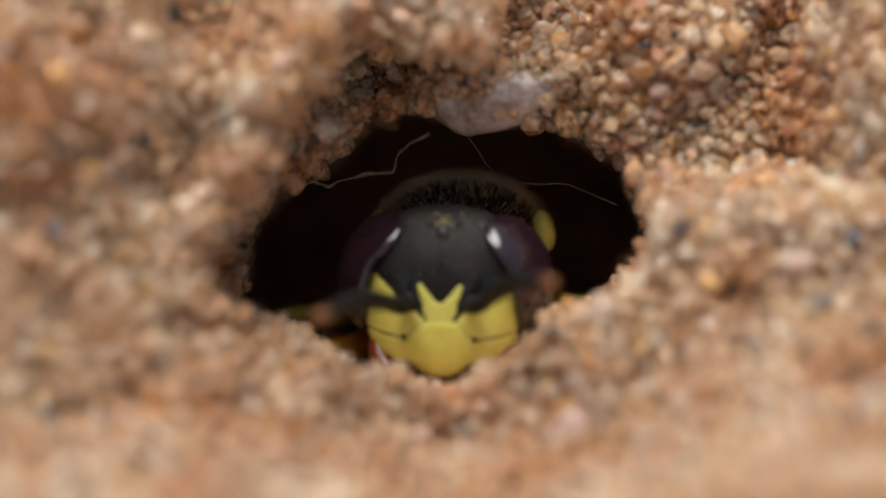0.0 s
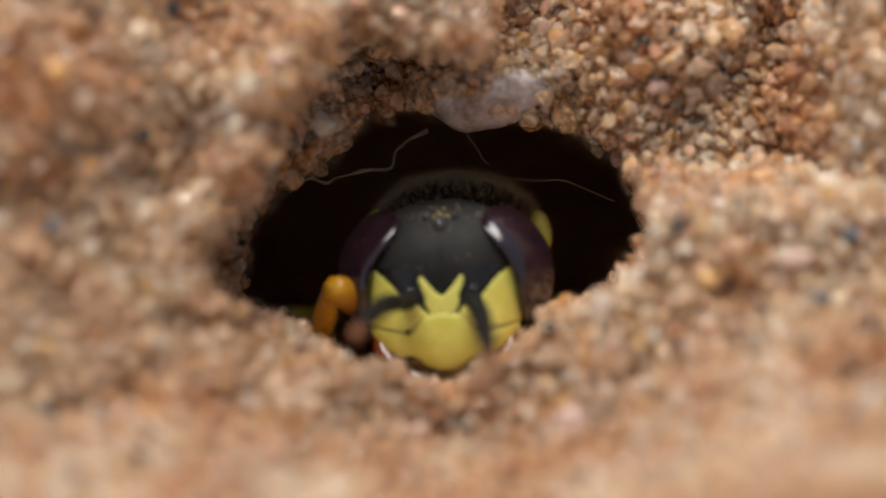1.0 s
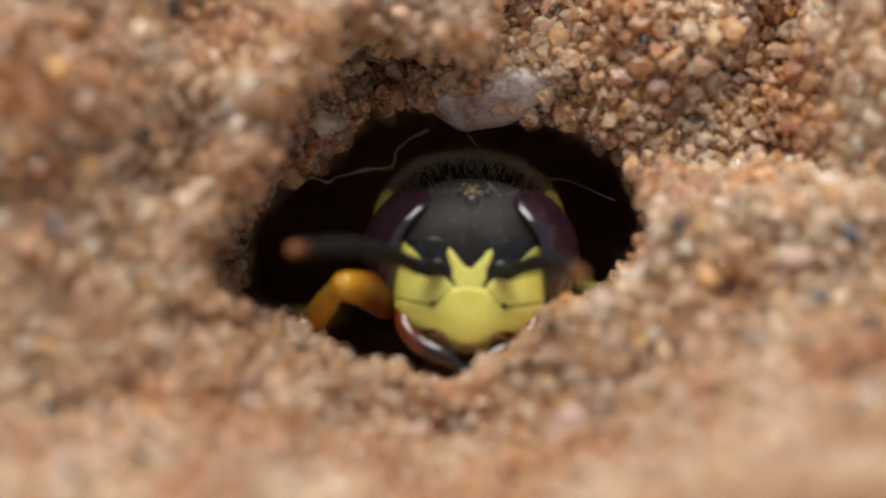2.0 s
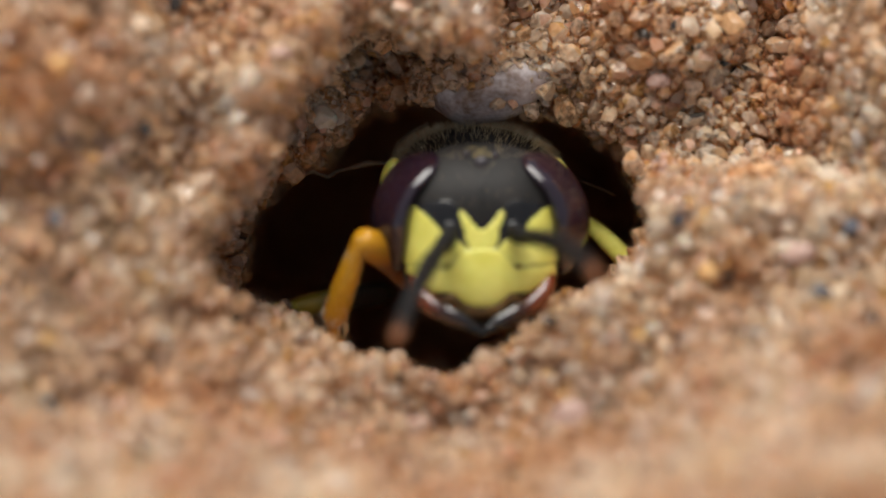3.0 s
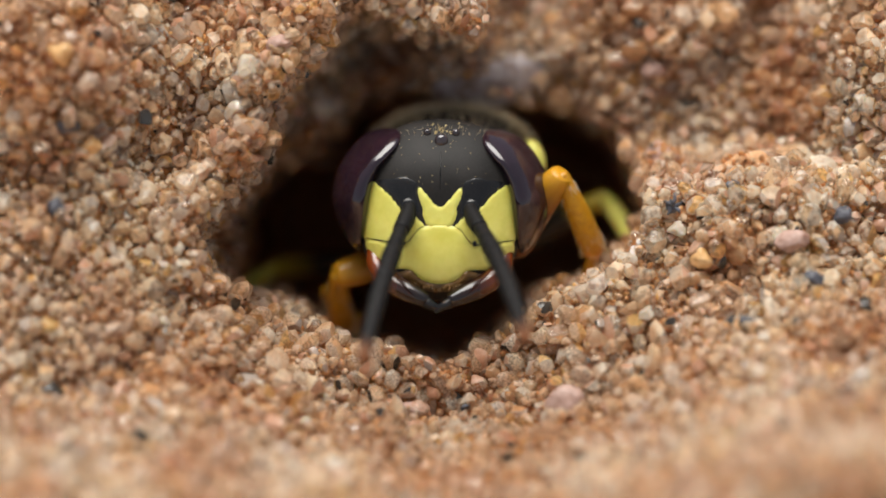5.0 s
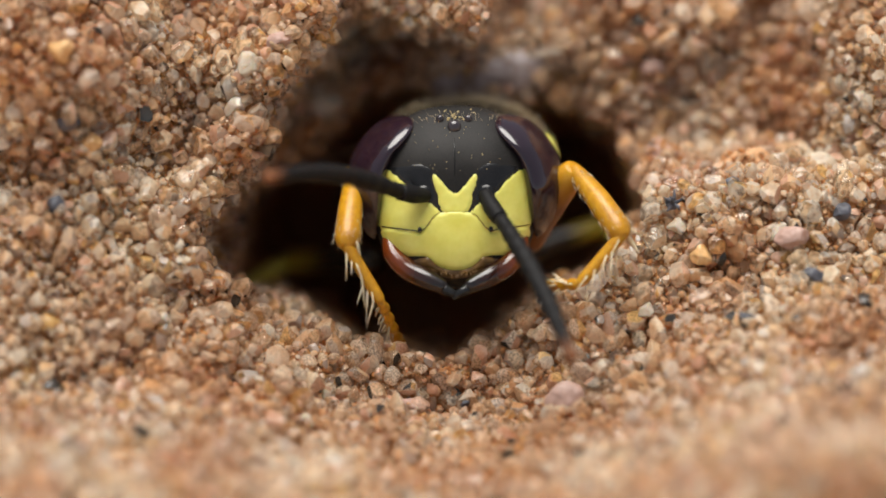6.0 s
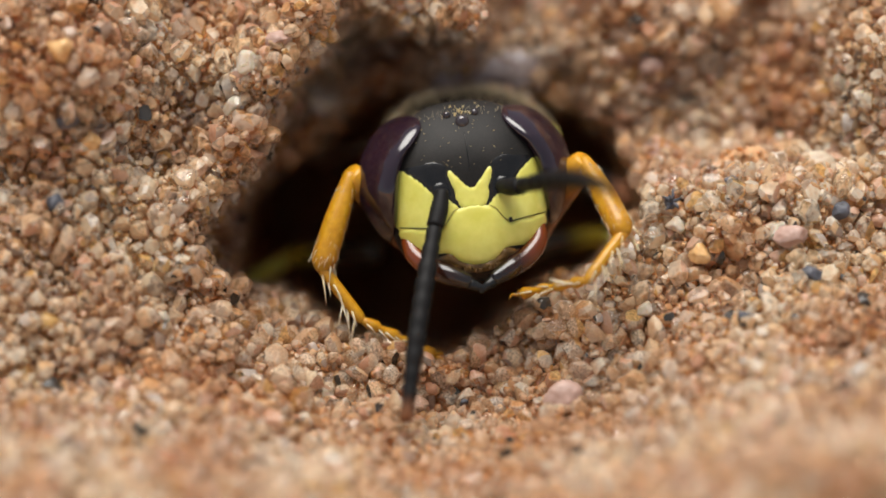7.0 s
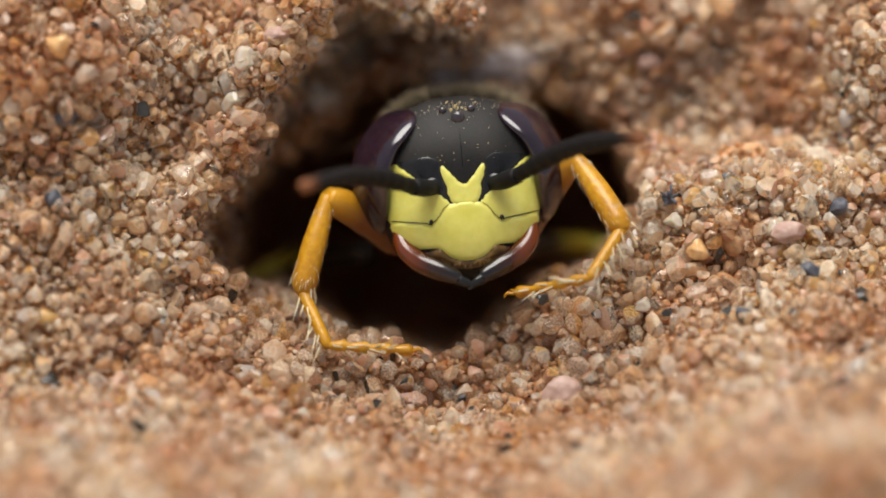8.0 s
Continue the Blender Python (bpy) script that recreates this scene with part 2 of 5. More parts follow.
def bank(u, v):
    """The surface of the bank: how far it stands out towards the viewer, in millimetres."""
    u, v = np.asarray(u, float), np.asarray(v, float)
    near = np.exp(-((u / 14) ** 2 + (v / 14) ** 2) ** 2)
    # the flat sand before the burrow, rising sooner at one side
    lip = np.interp(u, [k for k, _ in LIP], [r for _, r in LIP])
    fall = -2.3 + 0.10 * np.clip(u - 1, 0, 6) - 0.05 * np.clip(-u - 3, 0, 5)
    w = -0.6 + 0.8 * soft(lip - v, 0.35) + (FLAT - 0.8) * soft(fall - v, 0.7) - FLAT * soft(v - 9, 1.5)
    # a terrace at one side, and a heap in the near corner
    w = w + 1.2 * step(1.7, -1.3, v) * step(3.0, 6.2, u) * near
    w = w + 0.5 * soft(-3.0 - v, 0.5) * near + 4.5 * np.exp(-((u - 9.5) / 3.6) ** 2 - ((v + 5.0) / 1.5) ** 2)
    # the hollow over the mouth: bounded by a ridge, an overhanging brow and an open side
    rag = 0.22 * ripple(u, v, 0.5, 3, 8)
    along = u - np.interp(v, [k for k, _ in RIDGE], [r for _, r in RIDGE]) + 0.1 + 0.6 * rag
    brow = 4.5 + 6.0 * np.clip(u - 0.7, 0, 2.4) + 0.3 * np.clip(-u - 0.3, 0, 2.5) + 1.2 * rag
    low = -1.2 + 2.6 * step(-3.4, 3.4, u) + rag
    hollow = step(0.0, 0.55, along) * step(brow + 0.1, brow - 0.4 - 1.5 * step(0.6, 3, u), v) * step(9.0, 6.2, u) * step(low - 0.5, low + 0.9, v)
    w = w - (2.9 + 0.35 * step(-2.2, 0, u) - 0.55 * step(2.4, 3.8, u) + 0.6 * step(-2.5, -1.7, u) * step(1.3, 0.4, u) * step(3.1, 3.6, v)) * hollow
    w = w + (1.2 * step(1.0, 5.0, v) + 1.5 * step(-3.0, -0.5, v)) * step(-4.4, -7.5, u) * near
    w = w + 1.0 * np.exp(-((along + 0.25) / 0.6) ** 2) * step(-1.6, 0.4, v) * step(7, 4.5, v)
    w = w - 0.5 * np.exp(-((u - 0.2) / 1.9) ** 4) * step(3.6, 4.9, v) * step(8.5, 6.5, v) * (1 - 0.8 * hollow)
    w = w + near * (0.34 * ripple(u, v, 0.62, 0, 9) + 0.19 * ripple(u, v, 0.26, 9, 9) + 0.36 * ripple(u, v, 2.4, 18, 8))
    # the slope falls away before the terrace
    w = w - 0.8 * soft(w - 7.5, 0.5) * np.exp(-((v + 3) / 6) ** 6)
    # the tunnel
    s = mouth(u, v)
    return w - 5 * step(0.0, 0.04, s) - 12 * step(0.02, 0.11, s)


def axis(inner, n, outer, m):
    core = np.linspace(-inner, inner, n)
    far = inner * (outer / inner) ** (np.arange(1, m + 1) / m)
    return np.concatenate((-far[::-1], core, far))


def mesh_from(name, verts, faces, mat, smooth=True, crisp=0):
    """A smooth mesh from arrays: points of the world, in metres, and triangles or quads."""
    me = bpy.data.meshes.new(name)
    k = faces.shape[1]
    me.vertices.add(len(verts))
    me.vertices.foreach_set("co", np.ascontiguousarray(verts, dtype=np.float32).ravel())
    me.loops.add(faces.size)
    me.loops.foreach_set("vertex_index", np.ascontiguousarray(faces, dtype=np.int32).ravel())
    me.polygons.add(len(faces))
    me.polygons.foreach_set("loop_start", np.arange(0, faces.size, k, dtype=np.int32))
    me.polygons.foreach_set("use_smooth", np.full(len(faces), smooth))
    me.update(calc_edges=True)
    me.validate()
    me.materials.append(mat)
    if crisp:
        me.set_sharp_from_angle(angle=radians(crisp))
    return me


TURN = np.array(AXES.to_3x3())


def to_world(p):
    return p @ TURN.T * MM


def build_ground():
    us, vs = axis(11, 230, 20000, 34), axis(9, 200, 20000, 34)
    gu, gv = np.meshgrid(us, vs)
    pts = np.stack((gu, gv, bank(gu, gv) - 0.14), -1).reshape(-1, 3)
    n, m = len(us), len(vs)
    i = (np.arange(m - 1)[:, None] * n + np.arange(n - 1)[None]).ravel()
    faces = np.stack((i, i + 1, i + n + 1, i + n), 1)
    ob = new("ground", mesh_from("ground", to_world(pts), faces, EARTH))
    return tagged(ob, "bank of packed honey-coloured sand with an open burrow", "ground", kind="structure")


ground = build_ground()


def grain_shapes(count, corners):
    """Unit sand grains: worn, angular lumps with flat facets."""
    shapes = []
    for k in range(count):
        bm = bmesh.new()
        stretch = Vector((random.uniform(0.9, 1.35), random.uniform(0.8, 1.1), random.uniform(0.68, 1.0)))
        planes = [(Vector((random.gauss(0, 1), random.gauss(0, 1), random.gauss(0, 1))).normalized(), random.uniform(0.50, 0.82)) for _ in range(8)]
        for i in range(corners):
            z = 1 - 2 * (i + 0.5) / corners
            a, q = 2.39996 * i + random.uniform(-0.5, 0.5), math.sqrt(1 - z * z)
            c = Vector((q * math.cos(a), q * math.sin(a), z + random.uniform(-0.15, 0.15))).normalized() * random.uniform(0.93, 1.07)
            for n, d in planes:
                c -= n * max(0.0, c.dot(n) - d)
            bm.verts.new((c.x * stretch.x, c.y * stretch.y, c.z * stretch.z))
        bmesh.ops.convex_hull(bm, input=bm.verts[:])
        bmesh.ops.delete(bm, geom=[v for v in bm.verts if not v.link_faces], context="VERTS")
        bmesh.ops.triangulate(bm, faces=bm.faces[:])
        bmesh.ops.recalc_face_normals(bm, faces=bm.faces[:])
        bm.verts.index_update()
        shapes.append((np.array([v.co for v in bm.verts]), np.array([[v.index for v in f.verts] for f in bm.faces])))
        bm.free()
    return shapes


def turns(n):
    q = np.random.normal(size=(n, 4))
    q /= np.linalg.norm(q, axis=1)[:, None]
    w, x, y, z = q.T
    return np.stack((1 - 2 * (y * y + z * z), 2 * (x * y - z * w), 2 * (x * z + y * w), 2 * (x * y + z * w), 1 - 2 * (x * x + z * z), 2 * (y * z - x * w),
                     2 * (x * z - y * w), 2 * (y * z + x * w), 1 - 2 * (x * x + y * y)), 1).reshape(n, 3, 3)


def scatter(n, u0, u1, v0, v1, floor=-9.0):
    """Points spread evenly over the bank's skin, with their normals."""
    us, vs = np.random.uniform(u0, u1, 12 * n), np.random.uniform(v0, v1, 12 * n)
    h = 0.02
    gu, gv = (bank(us + h, vs) - bank(us - h, vs)) / (2 * h), (bank(us, vs + h) - bank(us, vs - h)) / (2 * h)
    size = np.sqrt(1 + gu ** 2 + gv ** 2)
    w = bank(us, vs)
    keep = (np.random.uniform(0, 1, 12 * n) < np.minimum(size, 6) / 6) & (w > floor)
    k = np.nonzero(keep)[0][:n]
    p = np.stack((us, vs, w), 1)[k]
    nrm = (np.stack((-gu, -gv, np.ones_like(gu)), 1) / size[:, None])[k]
    return p, nrm


SHAPES = grain_shapes(30, 54)
COARSE = grain_shapes(30, 28)
CHIPS = grain_shapes(16, 14)


def joined_grains(name, p, radii, shapes, label, mat, smooth=True):
    verts, faces, base = [], [], 0
    spin = turns(len(p))
    for k, (v, f) in enumerate(shapes):
        i = np.arange(k, len(p), len(shapes))
        q = np.einsum("nij,vj->nvi", spin[i], v) * radii[i, None, None] + p[i, None, :]
        verts.append(q.reshape(-1, 3))
        faces.append((f[None] + (np.arange(len(i)) * len(v))[:, None, None]).reshape(-1, 3) + base)
        base += len(i) * len(v)
    ob = new(name, mesh_from(name, to_world(np.concatenate(verts)), np.concatenate(faces), mat, smooth, 24 if smooth else 0))
    return tagged(ob, label, kind="stuff")


def sizes(n):
    return np.clip(np.random.lognormal(math.log(0.108), 0.42, n), 0.055, 0.27)


def packed(p, r, share):
    """The grains, largest first, that find room beside those already laid."""
    cell, laid, kept = 0.56, {}, []
    for i in np.argsort(-r):
        x, y, z = p[i]
        a, b, c = int(x // cell), int(y // cell), int(z // cell)
        free = True
        for da, db, dc in itertools.product((-1, 0, 1), repeat=3):
            for x2, y2, z2, r2 in laid.get((a + da, b + db, c + dc), ()):
                reach = share * (r[i] + r2)
                if (x - x2) ** 2 + (y - y2) ** 2 + (z - z2) ** 2 < reach * reach:
                    free = False
                    break
            if not free:
                break
        if free:
            laid.setdefault((a, b, c), []).append((x, y, z, r[i]))
            kept.append(i)
    return np.array(kept)


def build_sand():
    p, n = scatter(76000, -9.5, 9.5, -5.3, 5.6)
    r = sizes(len(p))
    p = p + n * (np.random.uniform(-0.16, 0.14, len(p)) + 0.3 * r)[:, None]
    kept = packed(p, r, 0.64)
    p, r = p[kept], r[kept]
    # the grains of the near lip of the burrow are pieces of their own
    near = (np.abs(p[:, 0] - 0.2) < 4.2) & (p[:, 1] < -1.2) & (p[:, 1] > -3.3)
    lip = np.nonzero(near & (r > 0.1))[0][:300]
    rest = np.setdiff1d(np.arange(len(p)), lip)
    large = rest[r[rest] > 0.145]
    small = rest[r[rest] <= 0.145]
    joined_grains("loose_sand", p[large], r[large], SHAPES, "loose worn grains of cream and honey quartz sand", SAND).parent = ground
    joined_grains("small_sand", p[small], r[small], COARSE, "smaller worn grains of cream and honey quartz sand", SAND).parent = ground
    q, n = scatter(36000, -9.5, 9.5, -5.3, 5.6)
    s = np.clip(np.random.lognormal(math.log(0.055), 0.35, len(q)), 0.03, 0.1)
    q = q + n * (np.random.uniform(-0.16, 0.06, len(q)))[:, None]
    joined_grains("fine_sand", q, s, CHIPS, "fine orange-stained sand between the larger grains", FINES, False).parent = ground
    q, n = scatter(7000, -24, 24, -14, 16)
    q = q[(np.abs(q[:, 0]) > 9.1) | (q[:, 1] < -5.0) | (q[:, 1] > 5.3)]
    joined_grains("outer_sand", q, sizes(len(q)) * 1.5, COARSE, "loose rounded grains of honey and cream quartz sand", SAND).parent = ground
    # sand that sticks to the top of the pebble in the roof
    d = np.random.normal(size=(2200, 3))
    d /= np.linalg.norm(d, axis=1)[:, None]
    d = d[(d[:, 1] > 0.02 + 0.42 * d[:, 0] + np.random.normal(0, 0.1, len(d))) & (d[:, 2] > -0.3)]
    q = np.array((0.76, 3.62, -3.9)) + d * np.array((1.42, 0.84, 0.87))
    joined_grains("stuck_sand", q, sizes(len(q)) * 0.9, COARSE, "sand grains stuck on the pebble in the roof", SAND).parent = ground
    meshes = [mesh_from("sand_grain", v * MM, f, SAND, True, 24) for v, f in SHAPES]
    spin = turns(len(lip))
    for k, i in enumerate(lip):
        ob = new("sand_grain", meshes[k % len(meshes)])
        ob.parent = ground
        ob.matrix_world = Matrix.Translation(place(*p[i])) @ Matrix(spin[k]).to_4x4() @ Matrix.Diagonal((r[i], r[i], r[i], 1))


build_sand()


# ---- stones and fibres ----
def lump(rx, ry, rz, rough, seed, n=36, taper=0.0, cuts=0):
    """A stone: a rounded body with a rough skin and, where it is broken, flat facets."""
    bm = ball(1, 1, 1, n=n)
    chance = random.Random(seed)
    planes = [(Vector([chance.gauss(0, 1) for _ in range(3)]).normalized(), chance.uniform(0.55, 0.85)) for _ in range(cuts)]
    for v in bm.verts:
        for m, d in planes:
            v.co -= m * 0.94 * max(0.0, v.co.dot(m) - d)
        c = Vector((v.co.x * rx, v.co.y * ry, v.co.z * rz))
        v.co = c + v.co * rough * (noise.noise(c * 1.4 + Vector((seed, 0, 0))) + 0.5 * noise.noise(c * 3.5 + Vector((0, seed, 0))) + 0.25 * noise.noise(c * 11 + Vector((0, 0, seed))))
        v.co.y *= 1 - taper * max(0, c.x / rx)
    return bm


def stone(name, at, radii, mat, label, category, seed, turn=(0, 0, 0), rough=0.15, taper=0.0, group="", cuts=0):
    ob = part(name, lump(*radii, rough, seed, taper=taper, cuts=cuts), mat, None, label)
    ob.matrix_world = AXES @ Matrix.Translation(Vector(at) * MM) @ pose(0, 0, 0, *turn)
    return tagged(ob, category=category, group=group)


def on_bank(u, v, out=0.0):
    return (u, v, float(bank(u, v)) + out)


stone("pebble", (0.76, 3.62, -3.9), (1.4, 0.82, 0.85), PEBBLE, "smooth lilac-grey pebble set in the roof of the burrow", "pebble", 3.1, (0, -20, 5), 0.14, 0.12)
stone("pebble", (2.31, 3.08, -3.5), (0.22, 0.34, 0.25), SAND, "small orange quartz pebble hanging beside the grey pebble", "pebble", 8.3, (0, 0, 15), 0.1, cuts=8)
for k, (u, v, a, b) in enumerate(((-7.4, 2.45, 0.26, 0.17), (5.72, 1.27, 0.2, 0.17), (7.25, -0.55, 0.22, 0.15), (6.0, -1.38, 0.24, 0.14), (-3.05, -3.2, 0.12, 0.11),
                                  (-1.55, -3.25, 0.15, 0.12), (7.8, 0.75, 0.2, 0.17), (0.4, -3.05, 0.11, 0.13), (-7.6, 0.9, 0.2, 0.15))):
    stone("dark_pebble", on_bank(u, v, 0.24), (a, b, 0.14), SLATE, "small blue-black stone lying among the sand grains", "pebble", k * 2.7, (0, 0, random.uniform(-40, 40)), 0.08, group="dark stones in the sand", cuts=9)
for k, (u, v, a, b, w) in enumerate(((-0.6, -3.12, 0.27, 0.2, 0.2), (2.4, -3.0, 0.45, 0.4, 0.3), (6.9, 0.2, 0.42, 0.25, 0.25))):
    stone("pebble", on_bank(u, v, 0.22), (a, b, w), RUDDY, "dusty reddish-grey pebble lying in the sand", "pebble", 20 + k * 3.3, (0, 0, random.uniform(-30, 30)), 0.08, cuts=6)


for k, (u, v, a, m) in enumerate(((-2.36, 4.45, 0.2, QUARTZ), (-2.4, 2.85, 0.28, QUARTZ), (7.72, 3.62, 0.2, HONEY), (7.95, 3.3, 0.22, QUARTZ), (7.6, 3.22, 0.2, HONEY),
                                  (8.25, 3.0, 0.24, QUARTZ), (6.74, 2.13, 0.22, QUARTZ), (-6.95, 2.02, 0.26, HONEY), (-3.85, 3.62, 0.28, QUARTZ), (-4.1, 2.8, 0.25, QUARTZ),
                                  (-3.2, 4.1, 0.3, RUDDY), (-7.5, 3.9, 0.3, HONEY), (4.2, 3.6, 0.26, RUDDY), (5.1, -0.1, 0.24, HONEY), (4.6, 0.45, 0.2, QUARTZ),
                                  (-2.3, -2.85, 0.22, QUARTZ), (-2.7, -3.4, 0.2, QUARTZ), (4.0, -1.2, 0.2, QUARTZ), (6.6, 0.35, 0.24, QUARTZ), (-5.5, -1.4, 0.2, QUARTZ))):
    stone("quartz_grain", on_bank(u, v, 0.2), (a, a * random.uniform(0.7, 0.95), a * 0.85), m,
          {QUARTZ: "large clear cream quartz grain", HONEY: "large honey-coloured quartz grain", RUDDY: "large reddish stone grain"}[m] + " lodged in the sand",
          "sand grain", 40 + k * 1.9, (0, 0, random.uniform(-60, 60)), 0.09, group="large grains in the sand", cuts=10)
def earth_crumb(at, radii, mat, label, seed):
    """A clod held together by fine sand."""
    ob = stone("earth_crumb", at, radii, mat, label, "earth crumb", seed, (0, 0, 10), 0.3, cuts=5)
    d = np.random.normal(size=(260, 3))
    d /= np.linalg.norm(d, axis=1)[:, None]
    q = np.array(at) + d * np.array(radii) * np.random.uniform(0.8, 1.06, (260, 1))
    grains = joined_grains("caked_sand", q, np.random.uniform(0.03, 0.085, 260), CHIPS, "fine grains caked on the crumb", FINES, False)
    grains.parent, grains.matrix_parent_inverse = ob, ob.matrix_world.inverted()


earth_crumb(on_bank(5.95, 1.62, 0.2), (0.5, 0.36, 0.32), EARTH, "rough orange-brown crumb of earth on the sand", 71.3)
earth_crumb(on_bank(4.35, 1.72, 0.2), (0.4, 0.46, 0.35), RUDDY, "rounded reddish crumb of earth at the rim of the burrow", 75.3)


def soot_crumb(at):
    """A charred scrap of plant with stubs of twigs."""
    bm = lump(0.13, 0.12, 0.1, 0.1, 77.7, n=20, cuts=5)
    for x, y, z in ((0.04, 0.27, 0.05), (-0.16, 0.12, 0.08), (0.19, 0.10, 0.1), (-0.10, -0.16, 0.06), (0.15, -0.13, 0.12), (-0.03, 0.14, 0.2)):
        tube([(0, 0, 0), (0.6 * x + 0.03, 0.5 * y, z), (x, y, z)], [0.05, 0.035, 0.015], 7, bm, 3)
    ob = part("soot_crumb", bm, SLATE, None, "ragged black crumb of plant matter on the sand")
    ob.matrix_world = AXES @ Matrix.Translation(Vector(at) * MM)
    tagged(ob, category="plant crumb")


soot_crumb(on_bank(4.5, 0.9, 0.26))


def fibre(points, r, label):
    bm = tube(points, [r * random.uniform(0.7, 1.3) for _ in points], 6)
    for v in bm.verts:
        v.co += Vector((noise.noise(v.co * 9), noise.noise(v.co * 9 + Vector((5, 0, 0))), 0)) * 0.05
    ob = part("root_fibre", bm, FIBRE, None, label)
    ob.matrix_world = AXES
    return tagged(ob, category="root", group="fibres in the burrow")


fibre([(-3.1, 1.6, -4.5), (-2.7, 1.86, -4.6), (-2.4, 1.76, -4.7), (-2.05, 1.9, -4.8), (-1.55, 2.02, -4.8), (-1.12, 2.05, -4.8), (-1.0, 2.35, -4.9), (-0.75, 2.6, -4.9), (-0.35, 2.8, -4.9)], 0.03, "thin torn root fibre hanging across the dark burrow")
fibre([(-6.75, 1.35, float(bank(-6.75, 1.35)) + 0.2), (-6.6, 1.05, float(bank(-6.6, 1.05)) + 0.3), (-6.5, 0.7, float(bank(-6.5, 0.7)) + 0.2)], 0.04, "short pale root fibre lying on the sand")
fibre([(0.3, 2.9, -5.0), (0.6, 2.45, -5.0), (0.85, 2.1, -5.0), (1.4, 1.85, -5.0), (2.4, 1.8, -4.8), (3.3, 1.4, -4.6)], 0.009, "thin root fibre hanging in the back of the burrow")


# ---- the wasp ----
from mathutils import geometry


def zface(x, y):
    q = 1 - abs(x / 1.62) ** 2.5 - abs((y + 0.0) / 1.8) ** 2.5
    z = max(q, 0.0) ** 0.4
    low = max(0.0, -y - 0.2)
    return z * (1 - 0.24 * max(0.0, y - 0.5) ** 2) + 0.10 * low * math.exp(-(x / 0.95) ** 2)


def rounded(outline, times=2):
    for _ in range(times):
        out = []
        for a, b in zip(outline, outline[1:] + outline[:1]):
            out += [(0.75 * a[0] + 0.25 * b[0], 0.75 * a[1] + 0.25 * b[1]), (0.25 * a[0] + 0.75 * b[0], 0.25 * a[1] + 0.75 * b[1])]
        outline = out
    return outline


def plate(outline, rise, edge=0.09):
    """A domed plate on the face, with rounded edges that sink into the shell."""
    line = rounded(outline)
    a = np.array(line)
    d = np.roll(a, -1, 0) - a
    gx, gy = np.meshgrid(np.arange(-1.7, 1.7, 0.055), np.arange(-1.8, 0.8, 0.055))
    grid = np.stack((gx.ravel() + 0.02 * np.sin(gy.ravel() * 40), gy.ravel()), 1)
    t = np.clip(((grid[:, None] - a) * d).sum(2) / ((d * d).sum(1) + 1e-12), 0, 1)
    far = np.sqrt(((a + d * t[..., None] - grid[:, None]) ** 2).sum(2)).min(1)
    pts = [Vector(p) for p in a] + [Vector(p) for p, q in zip(grid, far) if q > 0.03]
    pts, _, tris, *_ = geometry.delaunay_2d_cdt(pts, [(k, (k + 1) % len(a)) for k in range(len(a))], [], 1, 1e-6)
    bm = bmesh.new()
    vs = [bm.verts.new((p.x, p.y, 0)) for p in pts]
    for f in tris:
        bm.faces.new([vs[k] for k in f])
    bmesh.ops.delete(bm, geom=[v for v in bm.verts if not v.link_faces], context="VERTS")
    for v in bm.verts:
        p = np.array(v.co[:2])
        t = np.clip(((p - a) * d).sum(1) / ((d * d).sum(1) + 1e-12), 0, 1)
        far = np.sqrt((((a + d * t[:, None]) - p) ** 2).sum(1).min())
        s = min(1.0, far / edge)
        v.co.z = zface(v.co.x, v.co.y) - 0.012 + rise * math.sqrt(max(0.0, 1 - (1 - s) ** 2))
    bmesh.ops.recalc_face_normals(bm, faces=bm.faces[:])
    if sum(f.normal.z for f in bm.faces) < 0:
        bmesh.ops.reverse_faces(bm, faces=bm.faces[:])
    return bm


def mirrored(half):
    """A symmetrical outline from its half at positive x, listed from top to bottom."""
    return half + [(-x, y) for x, y in reversed(half) if abs(x) > 1e-6]


wasp = tagged(new("digger_wasp"), "black and yellow digger wasp looking out of its sand burrow", "wasp")


def curve(points, steps):
    """A smooth line through points."""
    ps, line = [Vector(p) for p in points], []
    for i in range(len(ps) - 1):
        a, b, c, d = ps[max(i - 1, 0)], ps[i], ps[i + 1], ps[min(i + 2, len(ps) - 1)]
        for k in range(steps + (i == len(ps) - 2)):
            t = k / steps
            line.append(0.5 * (2 * b + (c - a) * t + (2 * a - 5 * b + 4 * c - d) * t * t + (3 * b - a - 3 * c + d) * t ** 3))
    return line


